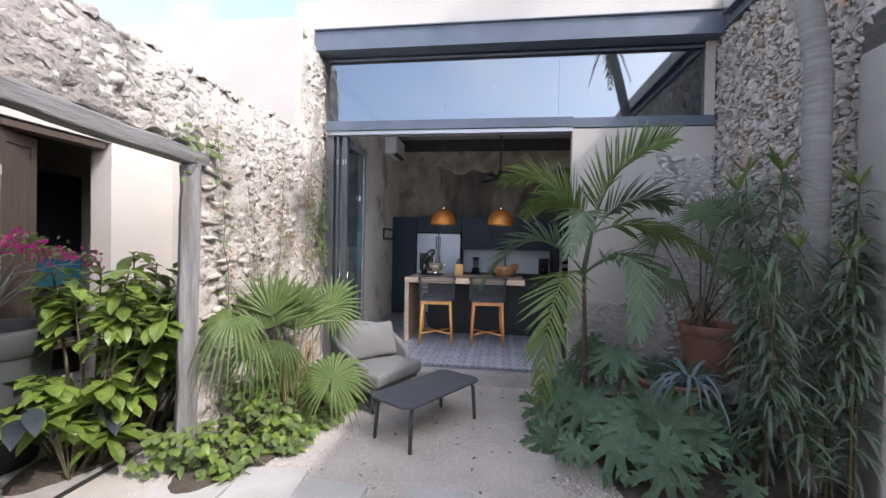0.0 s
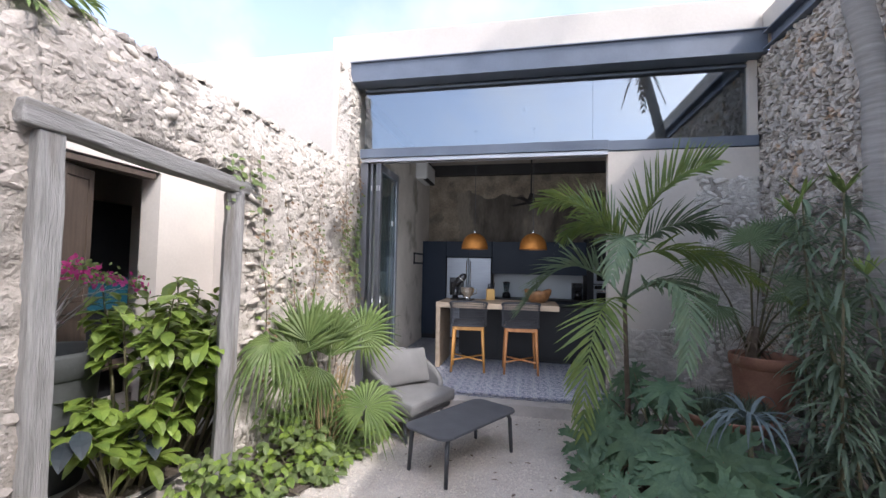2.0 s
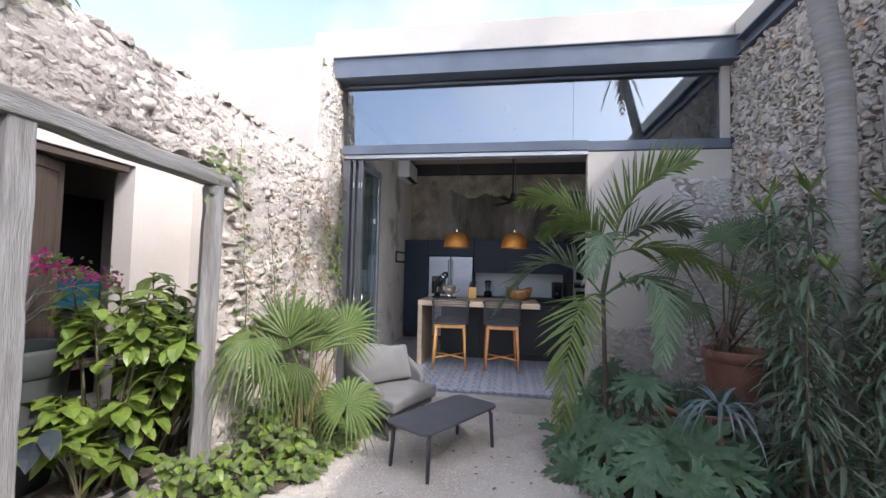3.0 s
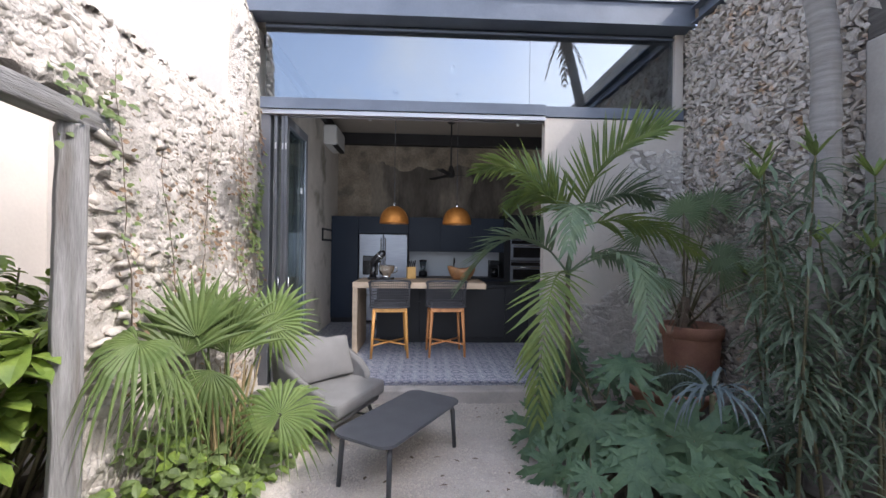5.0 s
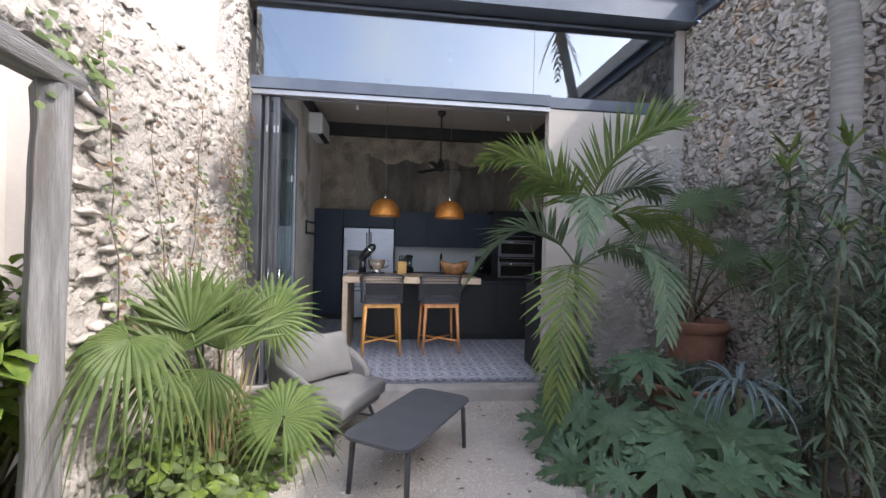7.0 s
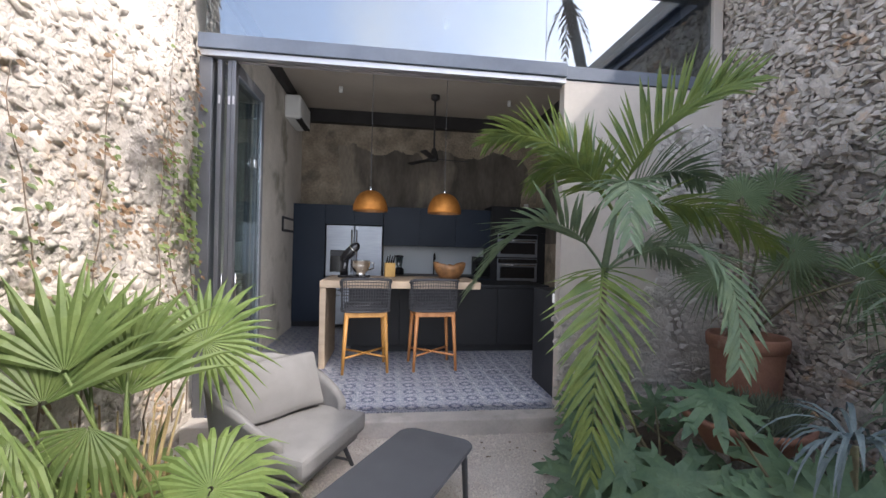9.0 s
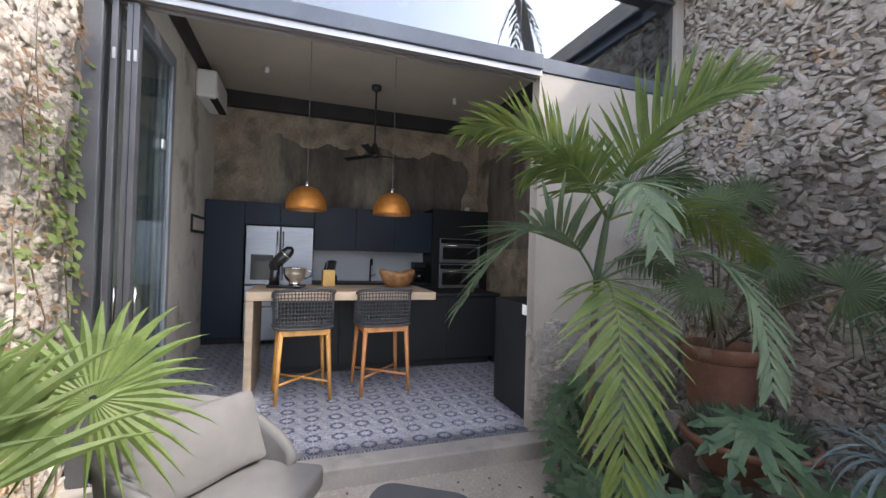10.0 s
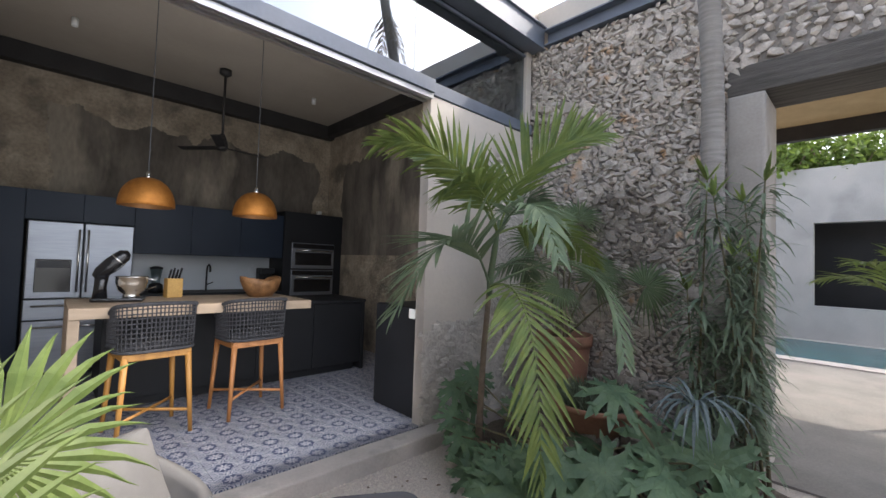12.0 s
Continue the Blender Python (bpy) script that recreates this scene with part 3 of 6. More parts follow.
# ---- things on the worktops ----
mx = thing("stand_mixer", "black stand mixer with a polished steel bowl", "mixer", pose(-0.50, 6.86, 1.171, 0, 0, -15))
bm = bmesh.new()
box(bm, (-0.20, -0.11, 0), (0.17, 0.11, 0.035), 0.015)
part("base", bm, M_DARKGLASS, mx)
bm = tube(bmesh.new(), [(-0.15, 0, 0.03), (-0.15, 0, 0.12), (-0.14, 0, 0.24)], [0.055, 0.045, 0.05], 14)
part("column", bm, M_DARKGLASS, mx, smooth=True)
bm = tube(bmesh.new(), [(-0.19, 0, 0.21), (-0.15, 0, 0.25), (-0.07, 0, 0.33), (0.01, 0, 0.41), (0.04, 0, 0.43)], [0.03, 0.058, 0.068, 0.056, 0.025], 16)
part("motor_head", bm, M_DARKGLASS, mx, smooth=True)
part("head_band", tube(bmesh.new(), [(-0.035, 0, 0.365), (-0.028, 0, 0.372)], 0.0675, 16), M_CHROME, mx, smooth=True)
b2 = part("bowl", turned(bmesh.new(), [(0.0, 0.036), (0.06, 0.036), (0.065, 0.05), (0.055, 0.06), (0.10, 0.10), (0.118, 0.16), (0.12, 0.215), (0.126, 0.22), (0.116, 0.214), (0.11, 0.15), (0.0, 0.07)], 28, (0.07, 0, 0)), M_CHROME, mx, "polished steel mixing bowl", smooth=True)
part("bowl_handle", tube(bmesh.new(), [(0.185, 0.0, 0.20), (0.24, 0.0, 0.19), (0.245, 0, 0.13), (0.175, 0, 0.10)], 0.008, 8), M_CHROME, b2, smooth=True)

kb = thing("knife_block", "light wooden knife block holding black knives", "knife block", pose(-0.06, 7.12, 1.171, 0, 0, 10))
part("block", boxed((-0.07, -0.05, 0.0), (0.07, 0.05, 0.19), 0.006), surf("bamboo", (0.55, 0.33, 0.10), (0.45, 0.26, 0.07), 9, 0.45, 0.1), kb)
for k in range(4):
    part("knife", tube(bmesh.new(), [(-0.045 + k * 0.03, 0.0, 0.185), (-0.03 + k * 0.032, -0.015, 0.28 + 0.015 * (k % 2))], 0.010, 7), M_BLACKPANEL, kb, smooth=True)

bl = thing("blender", "glass jug blender with a black base", "blender", pose(0.12, 9.18, 1.071))
part("base", turned(bmesh.new(), [(0, 0), (0.09, 0), (0.085, 0.10), (0.05, 0.13), (0, 0.13)], 20), M_BLACKPANEL, bl, smooth=True)
part("jug", turned(bmesh.new(), [(0.05, 0.132), (0.075, 0.32), (0.07, 0.32), (0.045, 0.14)], 20), M_GLASS, bl, smooth=True)
part("lid", turned(bmesh.new(), [(0.078, 0.32), (0.078, 0.345), (0.03, 0.36), (0, 0.36)], 20), M_BLACKPANEL, bl, smooth=True)

tp = thing("kitchen_tap", "tall black swan-neck kitchen tap", "tap", pose(0.78, 9.30, 1.071))
part("neck", tube(bmesh.new(), [(0, 0, 0), (0, 0, 0.30), (0, -0.03, 0.37), (0, -0.10, 0.40), (0, -0.17, 0.37), (0, -0.19, 0.29)], 0.013, 10), M_BLACKPANEL, tp, smooth=True)
part("lever", tube(bmesh.new(), [(0.01, 0, 0.09), (0.09, -0.02, 0.13)], 0.008, 8), M_BLACKPANEL, tp, smooth=True)
cf = thing("coffee_maker", "black coffee maker on the back worktop", "coffee maker", pose(1.62, 9.2, 1.071))
part("body", boxed((-0.10, -0.02, 0), (0.10, 0.14, 0.36), 0.015), M_BLACKPANEL, cf)
part("hood", boxed((-0.10, -0.16, 0.26), (0.10, -0.022, 0.36), 0.012), M_BLACKPANEL, cf)
part("carafe", turned(bmesh.new(), [(0, 0.015), (0.07, 0.015), (0.075, 0.12), (0.05, 0.20), (0, 0.20)], 18, (0, -0.10, 0)), M_DARKGLASS, cf, smooth=True)
part("foot", boxed((-0.10, -0.18, 0.0), (0.10, -0.022, 0.014), 0.004), M_BLACKPANEL, cf)

M_BURL = surf("carved_brown_wood", (0.30, 0.15, 0.06), (0.16, 0.075, 0.03), 12, 0.4, 0.5, fine=40, fine_mix=0.25)
wb = bmesh.new()
turned(wb, [(0, 0), (0.13, 0.0), (0.19, 0.07), (0.225, 0.15), (0.235, 0.20), (0.215, 0.205), (0.195, 0.14), (0.13, 0.05), (0, 0.03)], 40, squash=(1.15, 0.75))
for v in wb.verts:
    a = math.atan2(v.co.y, v.co.x)
    v.co.z += v.co.z * (0.30 * math.cos(a) ** 2 + 0.14 * noise.noise((math.cos(a) * 2, math.sin(a) * 2, 3)))
    v.co *= 1 + 0.07 * noise.noise(v.co * 14)
tagged(part("wooden_bowl", wb, M_BURL, smooth=True), "rough carved brown wooden bowl on the bar", "bowl").matrix_world = pose(0.74, 6.95, 1.171, 0, 0, 8) @ Matrix.Scale(0.84, 4)

# ---- bar stools ----
def bar_stool(wood, label):
    s = thing("bar_stool", label, "bar stool", group="stools at the bar")
    legs = {}
    for sx in (-1, 1):
        for sy in (-1, 1):
            bm = bmesh.new()
            tube(bm, [(sx * 0.25, sy * 0.23, 0), (sx * 0.215, sy * 0.195, 0.66)], [0.016, 0.025], 8)
            part("leg", bm, wood, s, smooth=True)
    bm = bmesh.new()
    for sx in (-1, 1):
        tube(bm, [(sx * 0.241, -0.221, 0.18), (-sx * 0.241, 0.221, 0.18)], 0.013, 8)
    part("stretcher", bm, wood, s, smooth=True)
    bm = bmesh.new()
    for a, b in (((-0.235, -0.215, 0.63), (0.235, -0.175, 0.685)), ((-0.235, 0.175, 0.63), (0.235, 0.215, 0.685)), ((-0.235, -0.174, 0.63), (-0.195, 0.174, 0.685)), ((0.195, -0.174, 0.63), (0.235, 0.174, 0.685))):
        box(bm, a, b, 0.006)
    part("seat_frame", bm, wood, s)
    part("seat", boxed((-0.235, -0.205, 0.687), (0.235, 0.225, 0.76), 0.028), M_ROPE, s, "dark grey padded seat")
    # woven back wrapping round the seat
    def ring(u, z):
        flare = 1.0 + 0.12 * (z - 0.72)
        a = math.pi * (1.5 + u * 0.62)
        c, sn = math.cos(a), math.sin(a)
        r = (abs(c) ** 4 + abs(sn) ** 4) ** -0.25
        return Vector((0.275 * flare * r * c, 0.245 * flare * r * sn + 0.0, z))
    bm = bmesh.new()
    topz = lambda u: 1.07 - 0.17 * abs(u) ** 3
    us = [i / 24 * 2 - 1 for i in range(25)]
    tube(bm, [ring(u, 0.70) for u in us], 0.013, 7)
    tube(bm, [ring(u, topz(u)) for u in us], 0.017, 7)
    part("back_frame", bm, M_ROPE, s, smooth=True)
    bm = bmesh.new()
    for k in range(9):
        q = (k + 1) / 10
        for o in (0.0,):
            tube(bm, [ring(u, 0.70 + (topz(u) - 0.70) * q + o) for u in us], 0.0052, 5, False)
    for k in range(40):
        u = (k + 0.5) / 40 * 2 - 1
        tube(bm, [ring(u, 0.70), ring(u, (0.70 + topz(u)) / 2), ring(u, topz(u))], 0.0052, 5, False)
    tagged(part("woven_back", bm, M_ROPE, s, "openwork of dark grey woven rope"), kind="stuff")
    return s


st = bar_stool(M_STOOLWOOD, "honey teak bar stool with a woven grey rope back")
st.matrix_world = pose(-0.335, 6.38, KF, 0, 0, 6)
st = bar_stool(M_STOOLWOOD_SHADED, "honey teak bar stool in a shaded tone with a woven grey rope back")
st.matrix_world = pose(0.465, 6.44, KF, 0, 0, 5)

# ---- lamps, fan, air conditioner ----
def pendant(x):
    p = thing("pendant_lamp", "hammered copper dome pendant lamp, switched off", "pendant lamp", pose(x, 7.0, 2.045), group="pendant lamps over the bar")
    prof = [(0.228 * math.cos(a) ** 0.86, 0.275 * math.sin(a)) for a in [math.pi / 2 * k / 14 for k in range(14)]] + [(0.02, 0.276)]
    sh = part("shade", turned(bmesh.new(), [(0.226, 0.0)] + prof + [(0.0, 0.277)], 48), M_COPPER, p, smooth=True)
    part("shade_lining", turned(bmesh.new(), [(0.2245, 0.001)] + [(r * 0.975, z * 0.975) for r, z in prof[1:]] + [(0.0, 0.269)], 40), M_LAMPIN, p, smooth=True)
    part("cap", turned(bmesh.new(), [(0.02, 0.276), (0.02, 0.32), (0.008, 0.335), (0, 0.335)], 14), M_CHROME, p, smooth=True)
    part("cord", tube(bmesh.new(), [(0, 0, 0.335), (0, 0, 2.06)], 0.0045, 6), M_GREYMETAL, p)
    part("ceiling_rose", turned(bmesh.new(), [(0, 2.074), (0.05, 2.074), (0.05, 2.055), (0, 2.05)], 18), M_BLACKSTEEL, p, smooth=True)
    part("bulb", turned(bmesh.new(), [(0, 0.07), (0.03, 0.09), (0.035, 0.12), (0.015, 0.17), (0.015, 0.235)], 14), M_WHITEPLASTIC, p, smooth=True)


pendant(-0.335)
pendant(0.655)
fan = thing("ceiling_fan", "black three-blade ceiling fan at rest", "ceiling fan", pose(0.63, 8.30, 0))
part("canopy", turned(bmesh.new(), [(0, 4.119), (0.075, 4.119), (0.075, 4.06), (0.03, 4.03), (0, 4.03)], 20), M_BLACKSTEEL, fan, smooth=True)
part("rod", tube(bmesh.new(), [(0, 0, 4.04), (0, 0, 3.22)], 0.016, 8), M_BLACKSTEEL, fan, smooth=True)
part("motor", turned(bmesh.new(), [(0, 3.24), (0.03, 3.24), (0.07, 3.12), (0.075, 3.05), (0.05, 3.02), (0, 3.015)], 20), M_BLACKSTEEL, fan, smooth=True)
for k in range(3):
    m = Matrix.Rotation(radians(8 + 120 * k), 4, 'Z') @ Matrix.Rotation(radians(9), 4, 'X')
    bm = boxed((0.06, -0.055, -0.005), (0.62, 0.055, 0.005), 0.004)
    bmesh.ops.transform(bm, matrix=Matrix.Translation((0, 0, 3.06)) @ m, verts=bm.verts)
    part("blade", bm, M_BLACKSTEEL, fan)
ac = thing("air_conditioner", "white wall-mounted split air conditioner", "air conditioner")
bm = boxed((-1.748, 8.14, 3.56), (-1.50, 8.94, 3.93), 0.035)
part("body", bm, M_WHITEPLASTIC, ac)
part("outlet", boxed((-1.59, 8.20, 3.554), (-1.496, 8.88, 3.585), 0.004), M_BLACKPANEL, ac)
part("flap", boxed((-1.503, 8.20, 3.60), (-1.494, 8.88, 3.66), 0.003), M_WHITEPLASTIC, ac)
for x, y in ((-0.9, 8.2), (1.9, 8.3), (0.5, 6.0)):
    s = thing("ceiling_spotlight", "small white cylinder spotlight on the ceiling", "spotlight", pose(x, y, 4.119), group="ceiling spotlights")
    part("housing", turned(bmesh.new(), [(0, 0), (0.03, 0), (0.03, -0.09), (0.022, -0.09), (0.02, -0.07), (0, -0.07)], 14), M_WHITEPLASTIC, s, smooth=True)
pf = thing("picture_frame", "small dark framed picture on the side wall", "picture")
part("frame", boxed((-1.749, 8.16, 1.78), (-1.725, 8.86, 2.02), 0.004), M_BLACKPANEL, pf)
part("sheet", boxed((-1.727, 8.20, 1.82), (-1.722, 8.82, 1.98)), M_SIDEWALL, pf)

# ---- folding glass doors, stacked open ----
def fold_leaf(x, y0, y1, label, lock=False):
    d = thing("door_leaf", label, "glass door", group="stacked folding doors", kind="")
    t = 0.032
    bm = bmesh.new()
    for a, b in (((x, y0, KF + 0.01), (x + t, y0 + 0.07, 3.09)), ((x, y1 - 0.07, KF + 0.01), (x + t, y1, 3.09)), ((x, y0 + 0.071, 2.99), (x + t, y1 - 0.071, 3.09)), ((x, y0 + 0.071, KF + 0.01), (x + t, y1 - 0.071, KF + 0.13))):
        box(bm, a, b, 0.003)
    part("door_frame", bm, M_ALU, d)
    g = part("pane", boxed((x + 0.012, y0 + 0.072, KF + 0.131), (x + 0.020, y1 - 0.072, 2.989)), M_GLASS, d)
    g.visible_shadow = False
    part("handle", tube(bmesh.new(), [(x + t + 0.02, y0 + 0.035, 1.1), (x + t + 0.02, y0 + 0.035, 1.32)], 0.009, 7), M_CHROME, d, smooth=True)
    part("hinge", boxed((x + 0.010, y0 - 0.008, 2.72), (x + t - 0.006, y0 - 0.001, 2.79), 0.002), M_TRACK, d)
    if lock:
        part("lock", boxed((x + t, y1 - 0.30, 2.30), (x + t + 0.012, y1 - 0.24, 2.37), 0.002), M_TRACK, d)


fold_leaf(-1.505, FX + 0.0, 5.80, "grey aluminium folding glass door leaf, pushed aside")
fold_leaf(-1.432, FX + 0.01, 5.81, "grey aluminium folding glass door leaf, pushed aside")
fold_leaf(-1.395, FX + 0.0, 5.84, "grey aluminium folding glass door leaf, facing the kitchen", True)
structure("door_jamb", boxed((-1.645, FX - 0.01, KF + 0.002), (-1.545, FX + 0.11, 3.098), 0.004), M_ALU, "grey aluminium jamb of the folding doors", "door jamb")

# ---- terrace furniture ----
tb = thing("coffee_table", "low dark grey metal outdoor table with splayed legs", "coffee table", pose(0.005, 3.61, 0, 0, 0, 58.5))
bm = bmesh.new()
box(bm, (-0.52, -0.25, 0.375), (0.52, 0.25, 0.395))
es = [e for e in bm.edges if abs(e.verts[0].co.z - e.verts[1].co.z) > 0.01]
bmesh.ops.bevel(bm, geom=es, offset=0.10, segments=6, affect='EDGES', profile=0.5)
bmesh.ops.bevel(bm, geom=[e for e in bm.edges if abs(e.verts[0].co.z - e.verts[1].co.z) < 0.001], offset=0.006, segments=2, affect='EDGES')
part("tabletop", bm, M_GREYMETAL, tb)
for sx in (-1, 1):
    for sy in (-1, 1):
        part("leg", tube(bmesh.new(), [(sx * 0.36, sy * 0.17, 0.368), (sx * 0.41, sy * 0.19, 0.362), (sx * 0.435, sy * 0.202, 0.32), (sx * 0.455, sy * 0.212, 0.004)], [0.016, 0.019, 0.019, 0.016], 10), M_GREYMETAL, tb, smooth=True)

ch = thing("lounge_chair", "grey upholstered outdoor lounge chair with loose cushions", "lounge chair", pose(-0.74, 4.26, 0, 0, 0, 66))
# local: x along the width, -y is the front
def shell_pt(u, q, off):
    a = math.pi * (0.5 + 0.74 * u)
    c, s = math.cos(a), math.sin(a)
    r = (abs(c) ** 2.8 + abs(s) ** 2.8) ** (-1 / 2.8)
    flare = 0.86 + 0.14 * q
    rx, ry = (0.43 * flare + off), (0.40 * flare + off)
    top = 0.44 + 0.36 * (math.cos(u * math.pi / 2) ** 0.9 if abs(u) < 1 else 0)
    return Vector((rx * r * c, ry * r * s * (1.0 if s > 0 else 0.9), 0.20 + (top - 0.20) * q))


bm = bmesh.new()
N, K = 44, 8
grid = {}
for i in range(N + 1):
    u = i / N * 2 - 1
    for k in range(K + 1):
        for side, off in ((0, 0.0), (1, -0.045)):
            grid[i, k, side] = bm.verts.new(shell_pt(u, k / K, off))
for i in range(N):
    for k in range(K):
        for side in (0, 1):
            bm.faces.new([grid[i, k, side], grid[i + 1, k, side], grid[i + 1, k + 1, side], grid[i, k + 1, side]])
    for k in (0, K):
        bm.faces.new([grid[i, k, 0], grid[i + 1, k, 0], grid[i + 1, k, 1], grid[i, k, 1]])
for i in (0, N):
    for k in range(K):
        bm.faces.new([grid[i, k, 0], grid[i, k + 1, 0], grid[i, k + 1, 1], grid[i, k, 1]])
bmesh.ops.bevel(bm, geom=[e for e in bm.edges if e.is_manifold and e.calc_face_angle(0) > 1.0], offset=0.015, segments=2, affect='EDGES')
part("shell", bm, M_GREYFAB, ch, smooth=True)


def cushion(x0, y0, z0, x1, y1, z1, puff, seed):
    bm = boxed((x0, y0, z0), (x1, y1, z1), 0.03)
    bmesh.ops.subdivide_edges(bm, edges=bm.edges, cuts=5, use_grid_fill=True)
    cx, cy, cz = (x0 + x1) / 2, (y0 + y1) / 2, (z0 + z1) / 2
    for v in bm.verts:
        fx, fy, fz = (v.co.x - cx) / (x1 - x0) * 2, (v.co.y - cy) / (y1 - y0) * 2, (v.co.z - cz) / (z1 - z0) * 2
        n3 = noise.noise(v.co * 6 + Vector((seed, 0, 0)))
        if (z1 - z0) < (y1 - y0):
            v.co.z += math.copysign(puff, fz) * max(0, 1 - fx * fx) * max(0, 1 - fy * fy) * abs(fz) + 0.006 * n3
        else:
            v.co.y += math.copysign(puff, fy) * max(0, 1 - fx * fx) * max(0, 1 - fz * fz) * abs(fy) + 0.010 * n3
            v.co.z += 0.012 * n3
    return bm


part("seat_base", boxed((-0.37, -0.37, 0.20), (0.37, 0.32, 0.27), 0.03), M_GREYFAB, ch)
part("seat_cushion", cushion(-0.375, -0.42, 0.272, 0.375, 0.25, 0.40, 0.02, 3), M_GREYFAB, ch, smooth=True)
bm = cushion(-0.34, -0.07, -0.19, 0.34, 0.08, 0.19, 0.05, 7)
bmesh.ops.transform(bm, matrix=pose(0.05, 0.13, 0.595, -22, 0, -22), verts=bm.verts)
part("back_cushion", bm, M_GREYFAB, ch, "plump grey back cushion", smooth=True)
for sx in (-1, 1):
    for sy in (-1, 1):
        part("leg", tube(bmesh.new(), [(sx * 0.30, sy * 0.26, 0.205), (sx * 0.345, sy * 0.315 - 0.02, 0.004)], [0.018, 0.014], 10), M_GREYMETAL, ch, smooth=True)
for sx in (-1, 1):
    part("runner", tube(bmesh.new(), [(sx * 0.335, -0.32, 0.05), (sx * 0.335, 0.28, 0.05)], 0.010, 8), M_GREYMETAL, ch, smooth=True)

# ---- paving, patio and the timber frame ----
pv = thing("stepping_stone", "square grey paving slab set flush in the gravel", "paving slab", pose(-1.40, 2.32, 0), group="paving slabs in the gravel")
bm = boxed((-0.23, -0.24, -0.03), (0.23, 0.24, 0.036), 0.008)
part("slab", bm, M_PAVER, pv)
for x, y, r in ((-0.93, 2.47, 5), (-0.47, 2.36, -2), (0.26, 2.40, 1), (-1.85, 1.95, 3), (0.80, 2.10, -3)):
    copy_thing(pv, pose(x, y, 0, 0, 0, r))
structure("patio_slab", boxed((-3.5, 0.4, -0.05), (-2.22, 4.62, 0.018)), M_PATIO, "pale concrete patio floor beyond the ruined wall", "floor")
structure("drain_slot", boxed((-2.205, 0.6, -0.01), (-2.175, 3.0, 0.016)), M_BLACKSTEEL, "thin black steel drain slot in the paving", "drain")


def timber(a, b, w, d, seed, name, label):
    """A hewn post or beam from a to b, warped and split."""
    a, b = Vector(a), Vector(b)
    bm = boxed((-w / 2, -d / 2, 0), (w / 2, d / 2, (b - a).length), 0.012)
    bmesh.ops.subdivide_edges(bm, edges=[e for e in bm.edges if abs(e.verts[0].co.z - e.verts[1].co.z) > 0.3], cuts=24, use_grid_fill=True)
    for v in bm.verts:
        v.co.x += 0.014 * noise.noise((seed, v.co.z * 1.6, 0.3)) + 0.009 * noise.noise((v.co.x * 30, v.co.z * 4, seed))
        v.co.y += 0.012 * noise.noise((seed + 4, v.co.z * 1.8, 0.1)) + 0.007 * noise.noise((v.co.y * 30, v.co.z * 5, seed + 2))
    ob = structure(name, bm, M_OLDWOOD, label, "timber")
    ob.matrix_world = Matrix.Translation(a) @ (b - a).to_track_quat('Z', 'Y').to_matrix().to_4x4()
    return ob


timber((-1.76, 2.77, -0.02), (-1.74, 2.75, 2.28), 0.13, 0.20, 1, "timber_post_north", "weathered grey hewn timber post with splits")
timber((-1.70, 1.42, -0.02), (-1.70, 1.41, 2.33), 0.11, 0.12, 2, "timber_post_south", "weathered grey hewn timber post")
timber((-1.70, 1.28, 2.39), (-1.72, 2.95, 2.32), 0.13, 0.115, 3, "timber_head", "weathered grey timber beam over the opening")

# ---- plants ----
def strip(bm, pts, widths, normal, fold=0.0):
    """A leaf blade along pts, folded up along its midrib."""
    rows = []
    for i, (p, w) in enumerate(zip(pts, widths)):
        d = (pts[min(i + 1, len(pts) - 1)] - pts[max(i - 1, 0)]).normalized()
        s = d.cross(normal)
        if s.length < 1e-4:
            s = d.cross(Vector((0.3, 0.8, 0.5)))
        s.normalize()
        n = s.cross(d).normalized()
        if w < 1e-4:
            rows.append([bm.verts.new(p)])
        else:
            rows.append([bm.verts.new(p - s * w + n * w * fold), bm.verts.new(p), bm.verts.new(p + s * w + n * w * fold)])
    for a, b in zip(rows, rows[1:]):
        if len(a) == 3 and len(b) == 3:
            bm.faces.new((a[0], a[1], b[1], b[0]))
            bm.faces.new((a[1], a[2], b[2], b[1]))
        elif len(a) == 3:
            bm.faces.new((a[0], a[1], b[0]))
            bm.faces.new((a[1], a[2], b[0]))
        elif len(b) == 3:
            bm.faces.new((a[0], b[1], b[0]))
            bm.faces.new((a[0], b[2], b[1]))


def bent(base, d, length, droop, n=4):
    """Points of a blade that starts along d and sinks by droop."""
    pts, p, d = [], Vector(base), Vector(d).normalized()
    for i in range(n + 1):
        pts.append(p.copy())
        d = (d + Vector((0, 0, -droop / n))).normalized()
        p = p + d * (length / n)
    return pts


